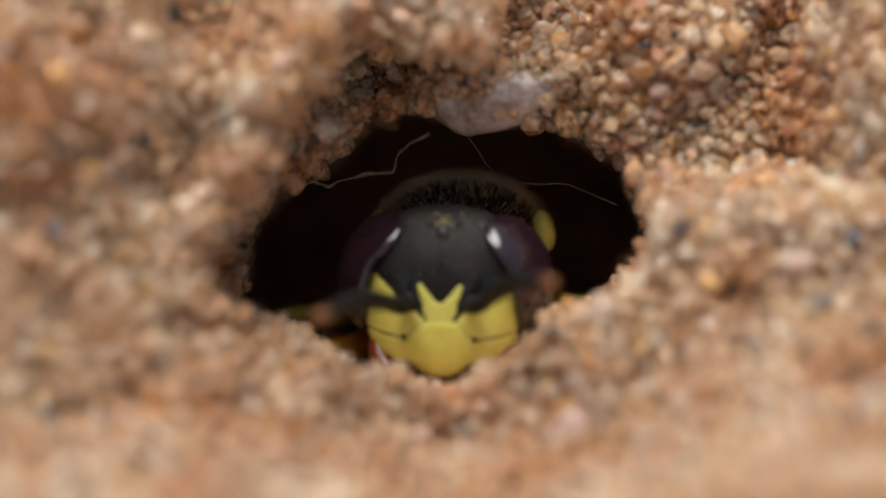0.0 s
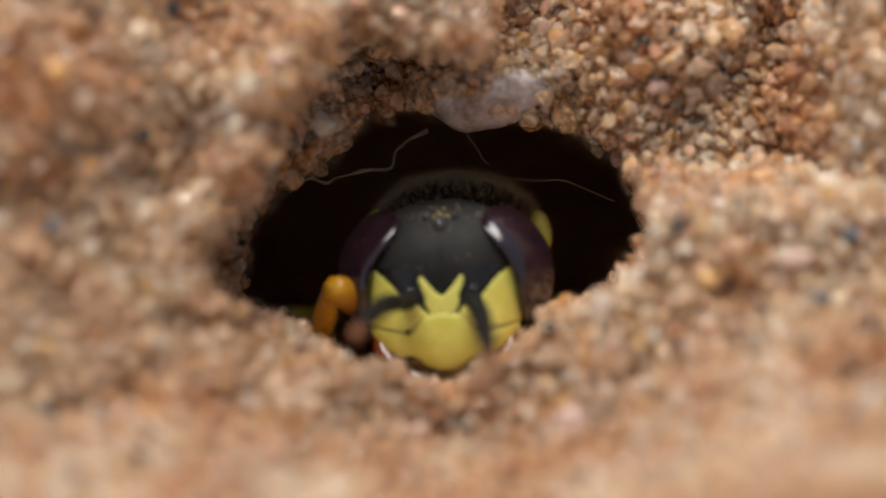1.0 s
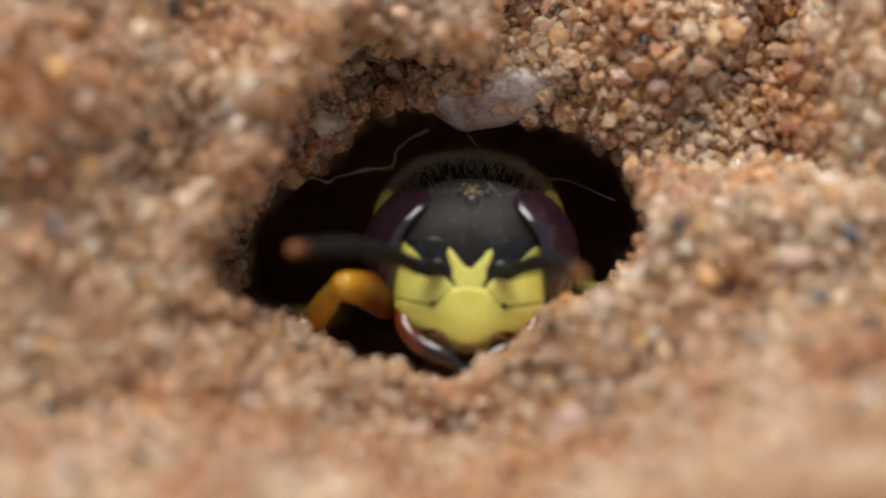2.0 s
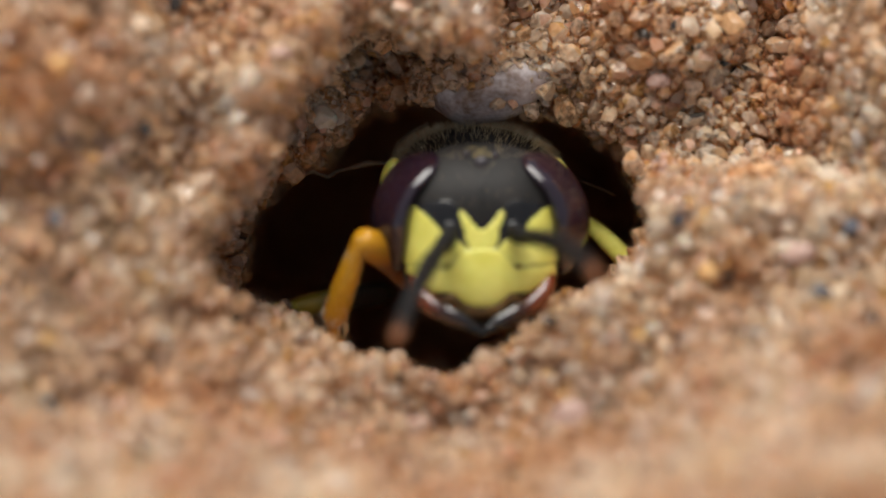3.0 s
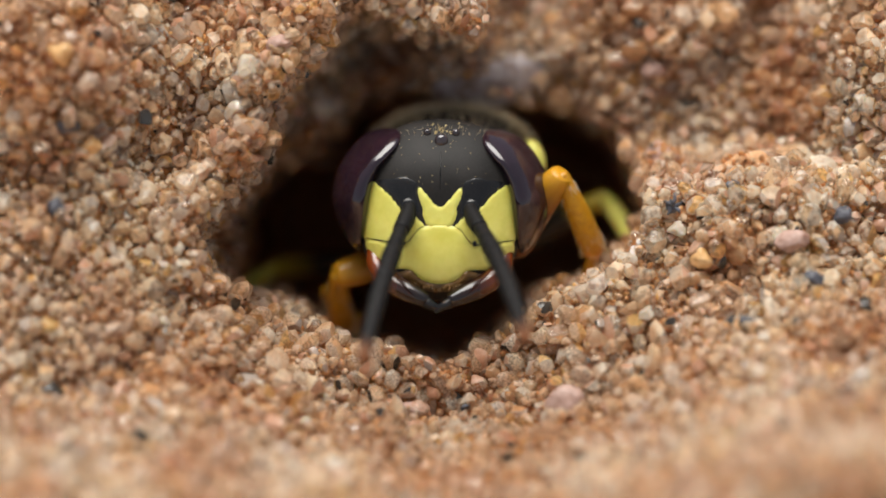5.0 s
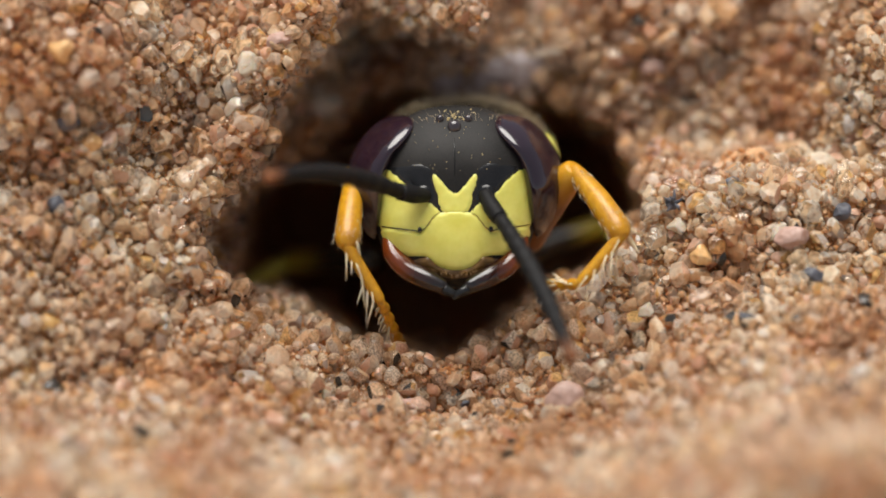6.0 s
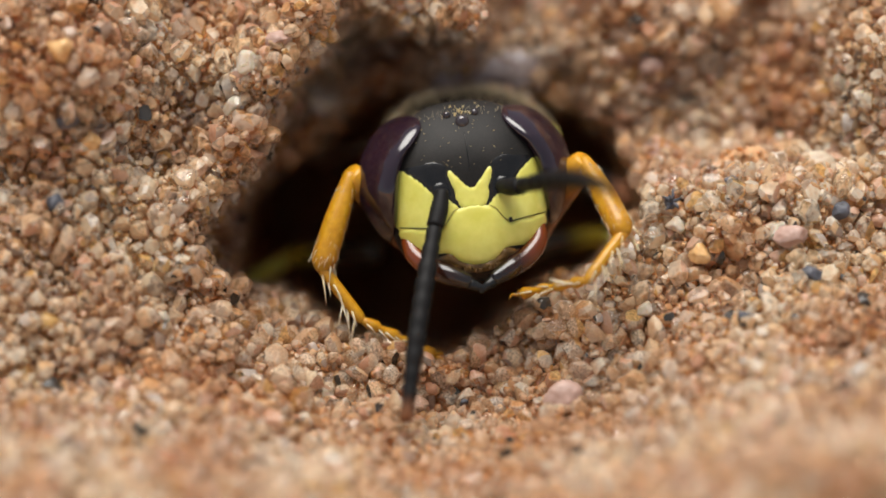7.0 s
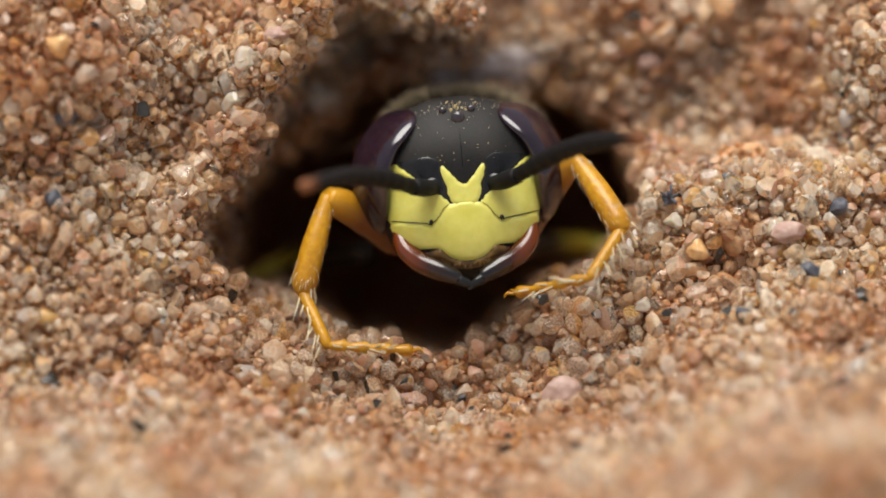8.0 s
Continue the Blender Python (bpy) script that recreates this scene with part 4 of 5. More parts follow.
def motions():
    # the body: middle of the thorax, millimetres in the burrow's axes
    body = [
        (0, (0.25, 0.68, -6.4)),
        (0.1, (0.29, 0.7, -6.38)),
        (0.2, (0.34, 0.71, -6.36)),
        (0.3, (0.38, 0.73, -6.34)),
        (0.4, (0.43, 0.74, -6.33)),
        (0.5, (0.48, 0.76, -6.31)),
        (0.6, (0.43, 0.73, -6.29)),
        (0.7, (0.38, 0.7, -6.27)),
        (0.8, (0.33, 0.67, -6.25)),
        (0.9, (0.28, 0.64, -6.23)),
        (1, (0.23, 0.61, -6.22)),
        (1.1, (0.24, 0.65, -6.2)),
        (1.2, (0.25, 0.68, -6.18)),
        (1.3, (0.26, 0.72, -6.16)),
        (1.4, (0.27, 0.76, -6.14)),
        (1.5, (0.27, 0.79, -6.12)),
        (1.6, (0.31, 0.81, -6.11)),
        (1.7, (0.35, 0.83, -6.09)),
        (2.2, (0.49, 1.17, -5.22)),
        (2.8, (0.66, 1.57, -4.21)),
        (2.9, (0.61, 1.54, -4.19)),
        (3, (0.56, 1.5, -4.17)),
        (3.1, (0.49, 1.41, -4.16)),
        (3.2, (0.41, 1.32, -4.14)),
        (3.3, (0.34, 1.22, -4.13)),
        (3.4, (0.27, 1.13, -4.11)),
        (3.5, (0.2, 1.04, -4.1)),
        (3.6, (0.21, 1.02, -4.04)),
        (3.7, (0.23, 1, -3.98)),
        (3.8, (0.29, 1.15, -3.92)),
        (3.9, (0.36, 1.3, -3.86)),
        (4, (0.43, 1.45, -3.8)),
        (4.1, (0.42, 1.45, -3.74)),
        (4.2, (0.42, 1.45, -3.68)),
        (4.3, (0.41, 1.45, -3.62)),
        (4.4, (0.23, 1.26, -3.56)),
        (4.5, (0.05, 1.06, -3.5)),
        (4.6, (0.06, 1.28, -3.39)),
        (4.7, (0.08, 1.51, -3.29)),
        (5.2, (0.21, 1.56, -2.98)),
        (5.8, (0.35, 1.63, -2.61)),
        (5.9, (0.38, 1.65, -2.6)),
        (6, (0.41, 1.67, -2.59)),
        (6.1, (0.42, 1.69, -2.59)),
        (6.2, (0.43, 1.71, -2.58)),
        (6.3, (0.43, 1.73, -2.58)),
        (6.4, (0.44, 1.75, -2.57)),
        (6.5, (0.45, 1.77, -2.57)),
        (6.8, (0.5, 1.81, -2.55)),
        (6.9, (0.51, 1.83, -2.55)),
        (7, (0.53, 1.84, -2.55)),
        (7.1, (0.52, 1.83, -2.54)),
        (7.2, (0.51, 1.83, -2.54)),
        (7.3, (0.51, 1.82, -2.53)),
        (7.5, (0.49, 1.8, -2.52)),
        (8, (0.41, 1.8, -2.5)),
    ]
    walk(wasp, [(t, burrow(p)) for t, p in body])
    # the head: middle, then nod, turn and lean in degrees
    nods = [
        (0, (-0.05, -0.35, -3.5), (14, -6, -2.31)),
        (0.1, (-0.01, -0.35, -3.49), (13.6, -4.6, -0.85)),
        (0.2, (-0.01, -0.35, -3.48), (13.2, -3.2, -0.64)),
        (0.3, (0.18, -0.28, -3.46), (12.8, -1.8, 3.37)),
        (0.4, (0.27, -0.21, -3.45), (12.4, -0.4, 4.83)),
        (0.5, (0.27, -0.18, -3.44), (12, 1, 3.29)),
        (0.6, (0.37, -0.17, -3.43), (11.4, -0.2, 5.51)),
        (0.7, (0.34, -0.19, -3.42), (10.8, -1.4, 4.01)),
        (0.8, (0.23, -0.31, -3.41), (10.2, -2.6, 2.94)),
        (0.9, (0.13, -0.32, -3.39), (9.6, -3.8, 3.38)),
        (1, (0, -0.34, -3.38), (9, -5, 2.17)),
        (1.1, (-0.02, -0.35, -3.37), (7.8, -5.8, 2.72)),
        (1.2, (0.07, -0.4, -3.36), (6.6, -6.6, 5.14)),
        (1.3, (0.08, -0.19, -3.35), (5.4, -7.4, 3.22)),
        (1.4, (0, -0.11, -3.34), (4.2, -8.2, 2.66)),
        (1.5, (-0.05, -0.09, -3.32), (3, -9, 1.47)),
        (1.6, (0.16, -0.11, -3.31), (2.5, -6, -1.3)),
        (1.7, (0.26, -0.11, -3.3), (2, -3, -5.81)),
        (2.2, (0.61, 0.19, -2.76), (1.09, -0.73, 2.39)),
        (2.8, (0.88, 0.61, -2.1), (0, 2, 6.92)),
        (2.9, (0.88, 0.62, -2.09), (-0.5, 2, 2.88)),
        (3, (0.65, 0.63, -2.07), (-1, 2, 0.18)),
        (3.1, (0.42, 0.49, -2.06), (-0.8, 1.4, -0.18)),
        (3.2, (0.28, 0.37, -2.04), (-0.6, 0.8, -0.1)),
        (3.3, (0.16, 0.34, -2.03), (-0.4, 0.2, 1.1)),
        (3.4, (0.24, -0.02, -2.01), (-0.2, -0.4, 3.59)),
        (3.5, (0.22, -0.08, -2), (0, -1, 1.91)),
        (3.6, (0.26, -0.11, -1.94), (0, -0.8, 1.65)),
        (3.7, (0.35, -0.12, -1.88), (0, -0.6, 2.28)),
        (3.8, (0.33, -0.07, -1.82), (0, -0.4, 4.74)),
        (3.9, (0.26, 0.13, -1.76), (0, -0.2, 2.26)),
        (4, (0.42, 0.57, -1.7), (0, 0, -0.23)),
        (4.1, (0.36, 0.58, -1.64), (0, -0.6, -0.16)),
        (4.2, (0.38, 0.61, -1.58), (0, -1.2, 1.66)),
        (4.3, (0.37, 0.58, -1.52), (0, -1.8, 2.42)),
        (4.4, (0.1, 0.01, -1.46), (0, -2.4, 2.85)),
        (4.5, (-0.06, -0.03, -1.4), (0, -3, 2.15)),
        (4.6, (-0.06, 0.44, -1.3), (0, -2.5, 0.94)),
        (4.7, (-0.16, 0.58, -1.2), (0, -2, -0.01)),
        (5.2, (0.05, 0.94, -0.93), (0, -1.23, -0.99)),
        (5.8, (0.29, 1.13, -0.6), (0, -0.31, -0.87)),
        (5.9, (0.27, 1.08, -0.6), (0, -0.15, 0.46)),
        (6, (0.23, 1.04, -0.59), (0, 0, 0.66)),
        (6.1, (0.27, 1.05, -0.59), (0, -0.2, 1.13)),
        (6.2, (0.3, 1.06, -0.58), (0, -0.4, 1.38)),
        (6.3, (0.37, 1.08, -0.58), (0, -0.6, 0.95)),
        (6.4, (0.41, 1.07, -0.57), (0, -0.8, -0.14)),
        (6.5, (0.41, 1.06, -0.57), (0, -1, -0.79)),
        (6.8, (0.4, 1.07, -0.55), (0, -1, -0.8)),
        (6.9, (0.45, 1.13, -0.55), (0, 2.5, 4.61)),
        (7, (0.48, 1.12, -0.55), (0, 6, 6.36)),
        (7.1, (0.5, 1.12, -0.54), (0, 5.8, 6.84)),
        (7.2, (0.48, 1.11, -0.54), (0, 5.6, 6.4)),
        (7.3, (0.42, 1.11, -0.53), (0, 5.4, 5.6)),
        (7.5, (0.44, 1.1, -0.52), (0, 5, 4.1)),
        (8, (0.4, 1.12, -0.5), (0, 4, 4.21)),
    ]
    heads = [(t, burrow(p, a)) for t, p, a in nods]
    walk(head, [(t, within(body, t).inverted() @ m) for t, m in heads])
    # the way that the antenna points, in the head's axes
    walk(antenna_a, [(t, aim((-0.6, 0.02, 1.0), d)) for t, d in [
        (0, (-0.26, 0.15, 0.95)),
        (0.1, (-0.17, 0.15, 0.97)),
        (0.2, (-0.08, 0.11, 0.99)),
        (0.3, (-0.11, 0.04, 0.99)),
        (0.4, (-0.15, 0.08, 0.99)),
        (0.5, (-0.39, 0.07, 0.92)),
        (0.6, (-0.63, 0.23, 0.74)),
        (0.7, (-0.49, 0.14, 0.86)),
        (0.8, (-0.16, -0.01, 0.99)),
        (0.9, (-0.06, -0.01, 1)),
        (1, (-0.14, 0, 0.99)),
        (1.1, (-0.19, 0.01, 0.98)),
        (1.2, (-0.11, -0.03, 0.99)),
        (1.3, (-0.23, -0.05, 0.97)),
        (1.4, (-0.19, -0.15, 0.97)),
        (1.5, (-0.25, -0.04, 0.97)),
        (1.6, (-0.62, 0.01, 0.78)),
        (1.7, (-0.64, 0.26, 0.73)),
        (2.2, (-0.52, -0.18, 0.83)),
        (2.8, (-0.23, -0.61, 0.75)),
        (2.9, (-0.15, -0.58, 0.8)),
        (3, (-0.25, -0.47, 0.85)),
        (3.1, (-0.33, -0.37, 0.87)),
        (3.2, (-0.63, -0.14, 0.77)),
        (3.3, (-0.61, -0.05, 0.79)),
        (3.4, (-0.49, -0.11, 0.87)),
        (3.5, (-0.35, -0.25, 0.9)),
        (3.6, (-0.46, -0.14, 0.88)),
        (3.7, (-0.47, -0.12, 0.87)),
        (3.8, (-0.32, -0.55, 0.78)),
        (3.9, (-0.25, -0.62, 0.74)),
        (4, (-0.06, -0.76, 0.65)),
        (4.1, (0, -0.74, 0.67)),
        (4.2, (-0.16, -0.5, 0.85)),
        (4.3, (-0.33, -0.21, 0.92)),
        (4.4, (-0.36, -0.25, 0.9)),
        (4.5, (-0.29, -0.59, 0.76)),
        (4.6, (-0.13, -0.72, 0.68)),
        (4.7, (-0.03, -0.75, 0.66)),
        (5.2, (-0.28, -0.47, 0.84)),
        (5.8, (-0.57, 0.05, 0.82)),
        (5.9, (-0.64, 0.08, 0.76)),
        (6, (-0.64, 0.07, 0.76)),
        (6.1, (-0.63, 0.09, 0.77)),
        (6.2, (-0.59, 0.09, 0.8)),
        (6.3, (-0.67, 0.11, 0.73)),
        (6.4, (-0.65, 0.12, 0.75)),
        (6.5, (-0.64, 0.09, 0.76)),
        (6.7, (-0.63, 0.08, 0.78)),
        (6.8, (-0.62, 0, 0.78)),
        (6.9, (-0.5, -0.39, 0.77)),
        (7, (-0.27, -0.92, 0.27)),
        (7.1, (-0.21, -0.86, 0.46)),
        (7.2, (-0.18, -0.85, 0.5)),
        (7.3, (-0.28, -0.7, 0.66)),
        (7.4, (-0.57, -0.13, 0.81)),
        (7.5, (-0.59, 0.03, 0.81)),
        (7.7, (-0.58, 0.01, 0.81)),
        (8, (-0.59, 0.03, 0.81)),
    ]])
    # the way that the antenna points, in the head's axes
    walk(antenna_b, [(t, aim((0.6, 0.02, 1.0), d)) for t, d in [
        (0, (0.42, 0.31, 0.85)),
        (0.1, (0.4, 0.31, 0.86)),
        (0.2, (0.35, 0.33, 0.87)),
        (0.3, (0.47, 0.33, 0.82)),
        (0.4, (0.45, 0.3, 0.84)),
        (0.5, (0.39, 0.31, 0.87)),
        (0.6, (0.37, 0.22, 0.9)),
        (0.7, (0.26, 0.06, 0.96)),
        (0.8, (0.09, -0.1, 0.99)),
        (0.9, (0.08, -0.12, 0.99)),
        (1, (0.14, -0.14, 0.98)),
        (1.1, (0.15, -0.16, 0.98)),
        (1.2, (0.25, -0.07, 0.97)),
        (1.3, (0.32, -0.03, 0.95)),
        (1.4, (0.26, -0.17, 0.95)),
        (1.5, (0.24, -0.23, 0.94)),
        (1.6, (0.23, -0.17, 0.96)),
        (1.7, (0.3, -0.08, 0.95)),
        (2.2, (0.35, 0.02, 0.94)),
        (2.8, (0.39, 0.14, 0.91)),
        (2.9, (0.39, 0.14, 0.91)),
        (3, (0.3, -0.21, 0.93)),
        (3.1, (0.31, -0.43, 0.85)),
        (3.2, (0.26, -0.48, 0.84)),
        (3.3, (0.27, -0.5, 0.82)),
        (3.4, (0.12, -0.54, 0.83)),
        (3.5, (0.21, -0.28, 0.94)),
        (3.6, (0.32, 0.06, 0.94)),
        (3.7, (0.48, 0.13, 0.87)),
        (3.8, (0.49, -0.17, 0.85)),
        (3.9, (0.5, -0.49, 0.72)),
        (4, (0.37, -0.59, 0.72)),
        (4.1, (0.34, -0.57, 0.75)),
        (4.2, (0.3, -0.25, 0.92)),
        (4.3, (0.38, -0.02, 0.93)),
        (4.4, (0.46, -0.05, 0.89)),
        (4.5, (0.45, -0.24, 0.86)),
        (4.6, (0.31, -0.65, 0.69)),
        (4.7, (0.13, -0.71, 0.69)),
        (5.2, (0.38, -0.31, 0.87)),
        (5.8, (0.5, 0.18, 0.85)),
        (5.9, (0.46, -0.07, 0.88)),
        (6, (0.34, -0.69, 0.64)),
        (6.1, (0.21, -0.74, 0.64)),
        (6.2, (0.27, -0.43, 0.86)),
        (6.3, (0.44, -0.1, 0.89)),
        (6.4, (0.5, 0.15, 0.85)),
        (6.5, (0.56, 0.21, 0.8)),
        (6.7, (0.53, 0.19, 0.83)),
        (6.8, (0.52, 0.21, 0.83)),
        (6.9, (0.49, 0.18, 0.85)),
        (7, (0.4, -0.1, 0.91)),
        (7.1, (0.37, -0.74, 0.56)),
        (7.2, (0.24, -0.83, 0.5)),
        (7.3, (0.23, -0.82, 0.52)),
        (7.4, (0.34, -0.35, 0.87)),
        (7.5, (0.4, 0.11, 0.91)),
        (7.6, (0.49, 0.11, 0.86)),
        (8, (0.56, 0.13, 0.82)),
    ]])
    # knee, then the ends of the shin, the first foot joint and the claws
    stride(front_leg_a, body, -1, [
        (0, (-2.37, -1.55, -4.7), (-2.6, -1.69, -6.56), (-2.16, -2.25, -7.65), (-1.61, -2.38, -9.3)),
        (0.3, (-1.96, -1.19, -4.7), (-2.39, -1.26, -6.54), (-2.15, -2.16, -7.45), (-1.6, -2.28, -9.11)),
        (0.4, (-2.12, -0.5, -2.6), (-2.45, -1.35, -4.3), (-2.14, -2.04, -4.34), (-1.59, -2.28, -5.98)),
        (0.5, (-2.05, -0.55, -2.6), (-2.42, -1.4, -4.3), (-2.14, -2.16, -4.33), (-1.59, -2.28, -5.99)),
        (0.6, (-1.73, -1.32, -4.7), (-2.25, -1.51, -6.48), (-2.03, -2.29, -7.5), (-1.59, -2.42, -9.18)),
        (0.8, (-2.07, -1.5, -4.7), (-2.4, -1.63, -6.55), (-2.13, -2.31, -7.62), (-1.58, -2.44, -9.28)),
        (0.9, (-2.06, -1.51, -4.7), (-2.4, -1.64, -6.55), (-2.13, -2.32, -7.62), (-1.57, -2.44, -9.28)),
        (1, (-2.2, -0.28, -2.5), (-2.5, -1.3, -4.1), (-2.2, -2.08, -4.3), (-1.56, -2.32, -5.61)),
        (1.1, (-2.06, -1.29, -4.7), (-2.45, -1.42, -6.54), (-2.12, -2.32, -7.41), (-1.57, -2.45, -9.07)),
        (1.3, (-2.06, -1.57, -4.7), (-2.46, -1.76, -6.52), (-2.13, -2.32, -7.64), (-1.58, -2.45, -9.3)),
        (1.5, (-2.07, -1.46, -4.7), (-2.46, -1.75, -6.48), (-2.13, -2.32, -7.6), (-1.58, -2.45, -9.26)),
        (1.6, (-2.19, 0.07, -1.6), (-2.76, -1, -3.13), (-2.23, -1.98, -3.8), (-1.68, -2.32, -5.43)),
        (1.7, (-2.15, 0.01, -1.6), (-2.72, -0.93, -3.21), (-2.23, -1.99, -3.78), (-1.68, -2.33, -5.4)),
        (2.8, (-1.71, -0.44, -1.4), (-2.3, -1.23, -3.08), (-2.12, -2.31, -3.78), (-1.58, -2.44, -5.44)),
        (3, (-1.67, 0.53, -1.3), (-2.25, -1.12, -2.16), (-2.01, -2.1, -2.98), (-1.57, -2.45, -4.64)),
        (3.1, (-1.9, 0.53, -1.3), (-2.22, -1.06, -2.39), (-2, -2.12, -3.11), (-1.56, -2.46, -4.77)),
        (3.2, (-2.06, 0.15, -1.3), (-2.53, -1.33, -2.49), (-2.1, -2.13, -3.41), (-1.55, -2.48, -5.04)),
        (3.3, (-2.02, 0.03, -1.3), (-2.31, -1.38, -2.62), (-2.09, -2.15, -3.65), (-1.54, -2.49, -5.27)),
        (3.4, (-2.12, -1.19, -3.4), (-2.54, -1.5, -5.28), (-2.1, -2.29, -6.21), (-1.54, -2.53, -7.85)),
        (3.7, (-2.2, -1.3, -3.4), (-2.53, -1.55, -5.3), (-2.09, -2.34, -6.23), (-1.54, -2.58, -7.88)),
        (3.8, (-1.8, 0.61, -1.3), (-2.21, -1, -2.32), (-1.96, -2.01, -3.1), (-1.52, -2.47, -4.73)),
        (3.9, (-1.95, 0.98, -1.2), (-2.31, -0.89, -1.65), (-2.07, -1.91, -2.41), (-1.52, -2.37, -4)),
        (4, (-1.71, 0.98, -1.2), (-2.43, -0.76, -1.7), (-2.17, -1.6, -2.66), (-1.53, -2.17, -4.19)),
        (4.2, (-1.95, 0.89, -1.1), (-2.45, -0.95, -1.48), (-2.18, -1.74, -2.48), (-1.52, -2.2, -4.03)),
        (4.3, (-2.19, 0.67, -1.1), (-2.55, -1.1, -1.84), (-2.18, -1.86, -2.83), (-1.52, -2.21, -4.41)),
        (4.4, (-2.25, -1.19, -3.4), (-2.71, -1.44, -5.28), (-2.21, -2.13, -6.26), (-1.54, -2.48, -7.84)),
        (4.7, (-2.2, -1.27, -3.4), (-2.71, -1.47, -5.27), (-2.21, -2.16, -6.26), (-1.53, -2.51, -7.83)),
        (5.2, (-2.06, 0.3, -0.9), (-2.41, -0.82, -2.46), (-1.96, -1.72, -3.28), (-1.52, -2.19, -4.91)),
        (5.8, (-1.93, 1.42, -0.5), (-2.39, -0.4, 0.04), (-1.84, -1.57, 0.04), (-1.15, -2.91, 0.93)),
        (6, (-1.75, 1.58, -0.6), (-1.9, 0.08, 0.64), (-1.23, -1.03, 0.64), (-0.9, -1.83, -0.88)),
        (6.2, (-1.81, 1.57, -0.5), (-2.16, 0.01, 0.61), (-1.64, -1.18, 0.61), (-1.05, -1.83, -0.9)),
        (6.4, (-1.81, 1.48, -0.4), (-2.29, -0.16, 0.54), (-1.79, -1.36, 0.54), (-0.8, -1.89, -0.81)),
        (6.5, (-1.78, 1.48, -0.4), (-2.3, -0.1, 0.61), (-1.81, -1.31, 0.61), (-0.76, -1.87, -0.67)),
        (6.8, (-1.93, 1.47, -0.3), (-2.37, -0.2, 0.6), (-1.84, -1.39, 0.6), (-0.79, -1.92, -0.69)),
        (6.9, (-1.93, 1.55, -0.3), (-2.31, -0.01, 0.8), (-1.59, -1.01, 1.21), (-1.15, -1.79, -0.29)),
        (7, (-1.79, 1.46, -0.3), (-2.38, -0.39, -0.13), (-1.59, -1.42, -0.13), (-0.09, -2.15, -0.64)),
        (7.1, (-1.92, 1.26, -0.2), (-2.45, -0.47, 0.53), (-1.86, -1.63, 0.53), (-0.28, -2.36, 0.71)),
        (7.5, (-2.06, 0.99, -0.1), (-2.59, -0.89, -0.1), (-2.1, -1.98, 0.4), (-0.38, -2.18, 0.67)),
        (8, (-2.22, 0.93, -0.1), (-2.73, -0.93, 0.18), (-2.22, -2, 0.69), (-0.47, -2.11, 0.69)),
    ])
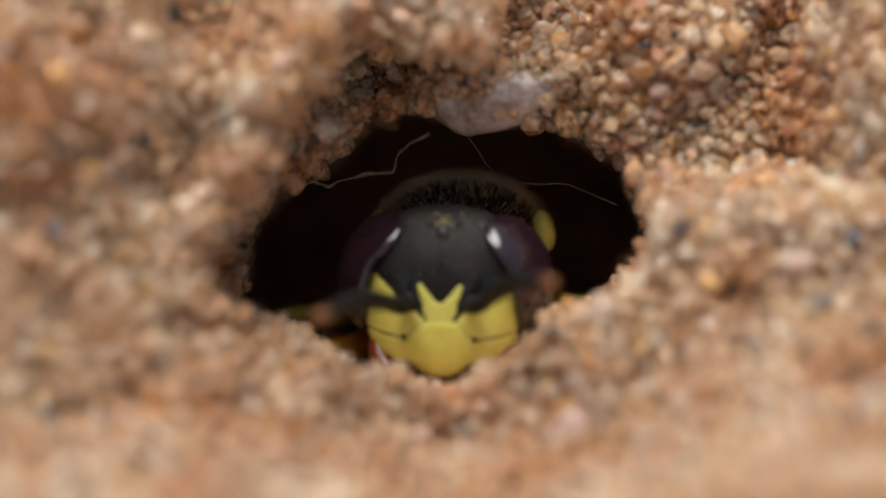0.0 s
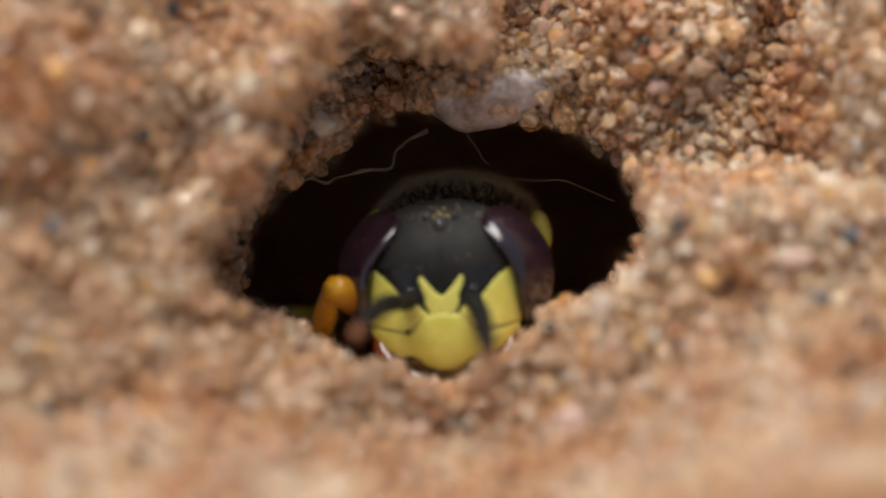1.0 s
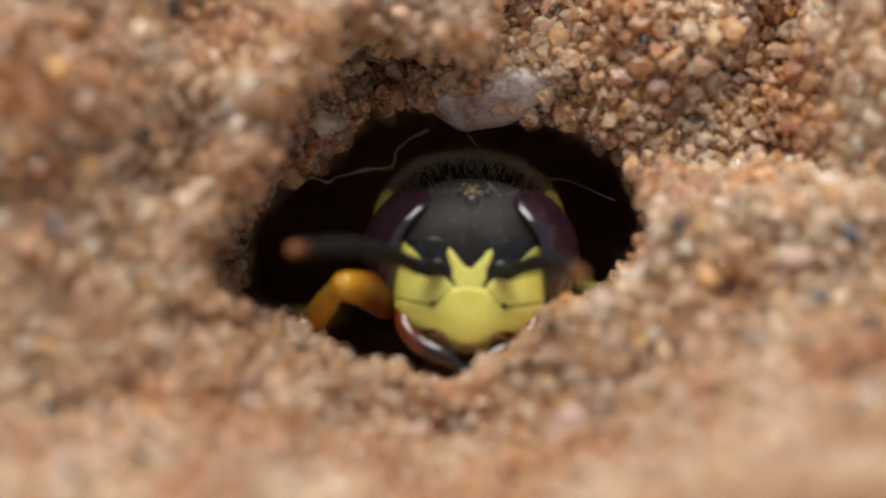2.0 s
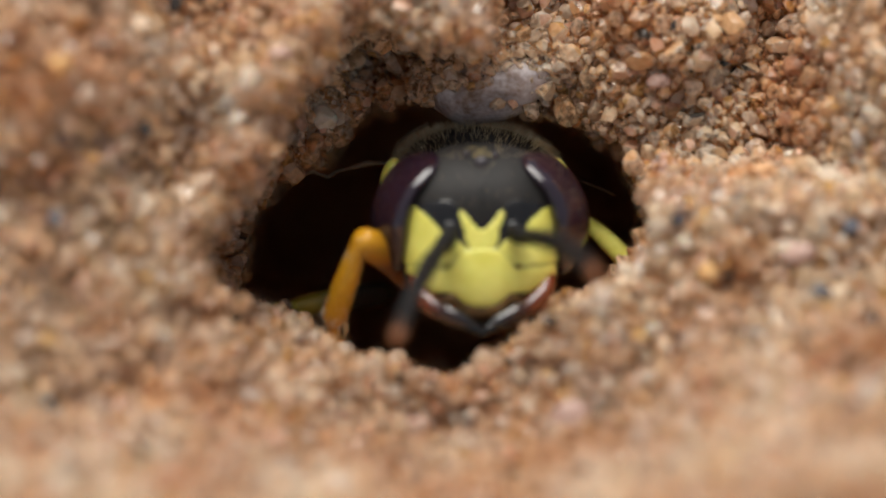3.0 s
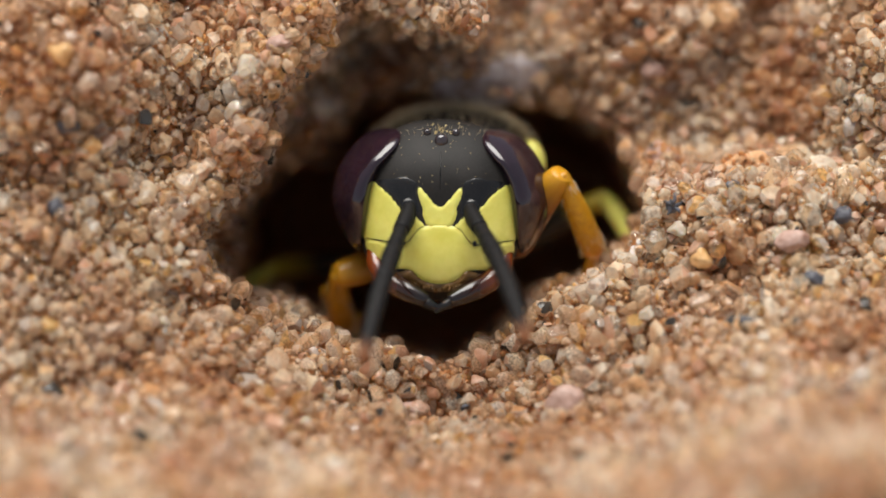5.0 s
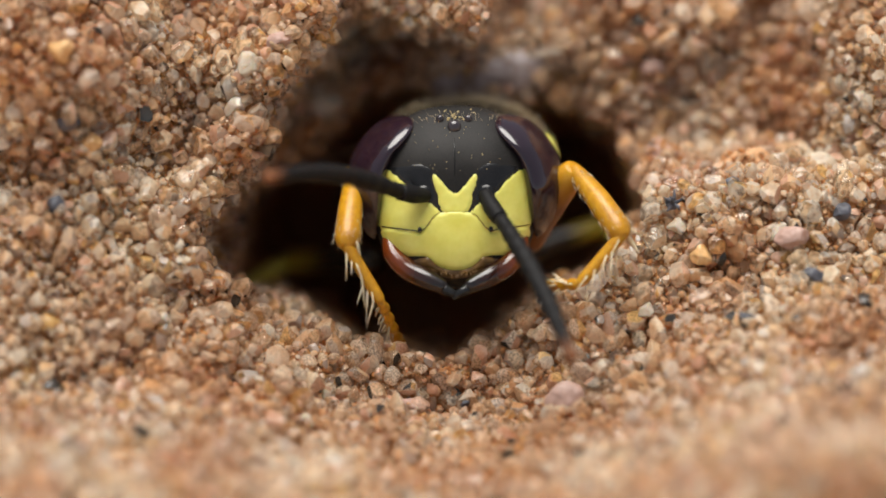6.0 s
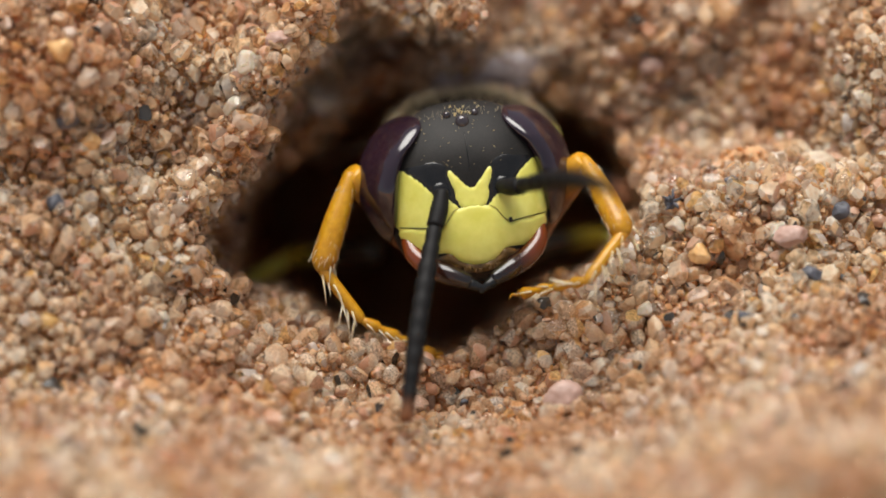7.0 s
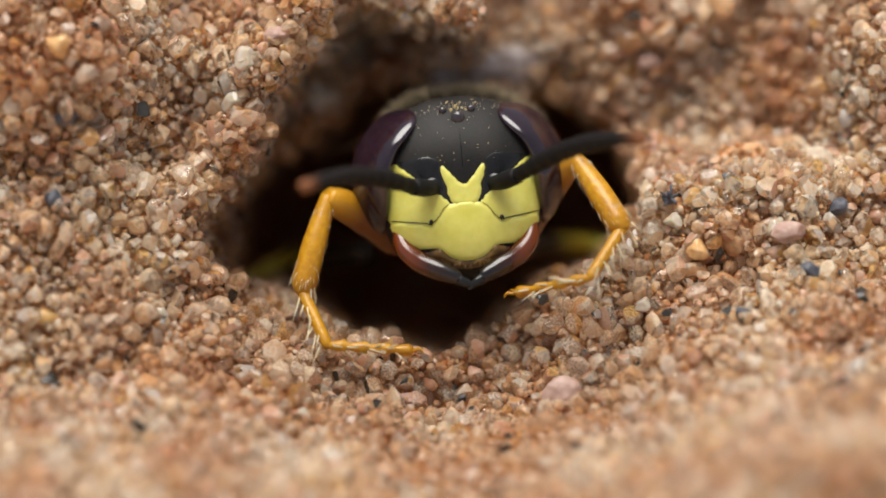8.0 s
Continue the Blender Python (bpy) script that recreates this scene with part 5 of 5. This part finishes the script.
    # knee, then the ends of the shin, the first foot joint and the claws
    stride(front_leg_b, body, 1, [
        (0, (2.3, -1.29, -3.4), (2.76, -1.57, -5.27), (2.32, -2.14, -6.36), (1.77, -2.26, -8.02)),
        (1.2, (2.33, -1.14, -3.4), (2.91, -1.31, -5.26), (2.36, -2.21, -6.02), (1.81, -2.33, -7.67)),
        (1.3, (2.32, 0.47, -1.5), (2.97, -0.52, -3.04), (2.56, -1.3, -4), (1.9, -1.54, -5.6)),
        (1.4, (2.62, -0.17, -2.0), (2.94, -0.52, -3.43), (2.56, -1.31, -4.4), (1.9, -1.54, -6)),
        (1.5, (2.62, -0.42, -2.0), (2.91, -0.58, -3.48), (2.56, -1.31, -4.5), (1.9, -1.54, -6.11)),
        (1.6, (2.74, -0.49, -2.0), (2.91, -0.7, -3.49), (2.56, -1.31, -4.59), (1.9, -1.55, -6.19)),
        (1.7, (2.49, -0.65, -3.4), (2.92, -0.88, -5.29), (2.57, -1.56, -6.34), (1.91, -1.79, -7.95)),
        (2.8, (2.44, -1.14, -3.4), (3.01, -1.43, -5.24), (2.58, -1.88, -6.38), (1.91, -2.01, -7.99)),
        (3.1, (2.45, -0.95, -3.4), (3.03, -1.35, -5.22), (2.59, -1.92, -6.31), (1.92, -2.04, -7.92)),
        (3.2, (2.84, 0.98, -1.2), (3.19, -0.29, -2.64), (2.8, -1.13, -3.55), (2.14, -1.36, -5.16)),
        (3.3, (2.68, 0.97, -1.2), (3.09, -0.31, -2.62), (2.81, -1.14, -3.57), (2.15, -1.37, -5.18)),
        (3.4, (3.01, -0.02, -2.3), (3.28, -0.6, -4.14), (2.84, -1.16, -5.23), (2.18, -1.39, -6.83)),
        (3.5, (3.07, -0.05, -2.3), (3.35, -0.61, -4.15), (2.85, -1.17, -5.21), (2.19, -1.4, -6.82)),
        (3.7, (3.13, -0.26, -2.3), (3.35, -0.65, -4.2), (2.85, -1.21, -5.26), (2.19, -1.45, -6.86)),
        (4, (3.16, -0.51, -2.3), (3.4, -0.94, -4.19), (2.85, -1.5, -5.22), (2.19, -1.62, -6.83)),
        (4.3, (3.09, -0.54, -2.3), (3.42, -0.97, -4.17), (2.87, -1.54, -5.2), (2.21, -1.66, -6.82)),
        (4.4, (2.73, 0.25, -1.2), (3.19, -0.76, -2.81), (2.86, -1.55, -3.79), (2.2, -1.67, -5.4)),
        (4.5, (2.28, 0.88, -0.9), (2.96, -0.68, -1.85), (2.75, -1.55, -2.79), (2.2, -1.68, -4.45)),
        (4.7, (2.23, 1.3, -0.9), (2.89, -0.39, -1.6), (2.75, -1.35, -2.48), (2.2, -1.58, -4.12)),
        (5.2, (2.4, 1.63, -0.6), (3.08, 0.18, -1.72), (2.64, -0.82, -2.41), (2.09, -1.05, -4.05)),
        (5.8, (2.78, 1.87, -0.4), (3.33, 0.72, 1.07), (2.66, -0.08, 1.85), (2.12, -0.58, 0.26)),
        (6, (2.58, 1.57, -0.3), (3.52, 0.29, 0.82), (2.67, -0.69, 0.82), (1.87, -0.71, -0.73)),
        (6.5, (2.92, 1.48, -0.3), (3.58, 0.17, 0.99), (2.86, -0.71, 1.62), (1.63, -0.88, 0.39)),
        (7, (2.8, 1.72, -0.3), (3.57, 0.3, 0.8), (2.85, -0.64, 1.33), (1.51, -0.92, 0.25)),
        (8, (2.62, 1.75, -0.2), (3.58, 0.3, 0.68), (2.94, -0.67, 1.27), (1.43, -0.98, 0.44)),
    ])
    stride(middle_leg_a, body, -1, [
        (0, (-2.78, -0.71, -7.2), (-3.79, -1.04, -5.87)),
        (1.7, (-2.76, -0.8, -7), (-3.77, -1.13, -5.67)),
        (3, (-3.03, -0.83, -5.5), (-3.98, -1.12, -4.12)),
        (4.3, (-2.83, 0.04, -6), (-3.26, -1.35, -5.11)),
        (4.7, (-3.34, -0.34, -6), (-4.17, -1, -4.67)),
        (5.8, (-3.23, -0.29, -6), (-4.21, -1.05, -4.83)),
        (8, (-3.2, -0.3, -6), (-4.19, -1.07, -4.86)),
    ], (0.8, -1.9, -2.2))
    stride(middle_leg_b, body, 1, [
        (0, (2.32, -0.46, -6.8), (3.39, -0.82, -5.52)),
        (1.5, (2.35, -0.42, -6.6), (3.39, -0.94, -5.36)),
        (2.8, (2.78, 0.81, -5.3), (3.62, -0.04, -4.1)),
        (3.4, (2.95, 0.65, -4.6), (3.81, -0.09, -3.34)),
        (4.5, (3.16, 0.71, -4.4), (3.88, -0.3, -3.24)),
        (5.8, (3.28, 0.59, -5), (3.91, -0.32, -3.71)),
        (8, (3.07, 0.02, -5.5), (4.02, -0.36, -4.14)),
    ], (0.8, -1.9, -2.2))


motions()
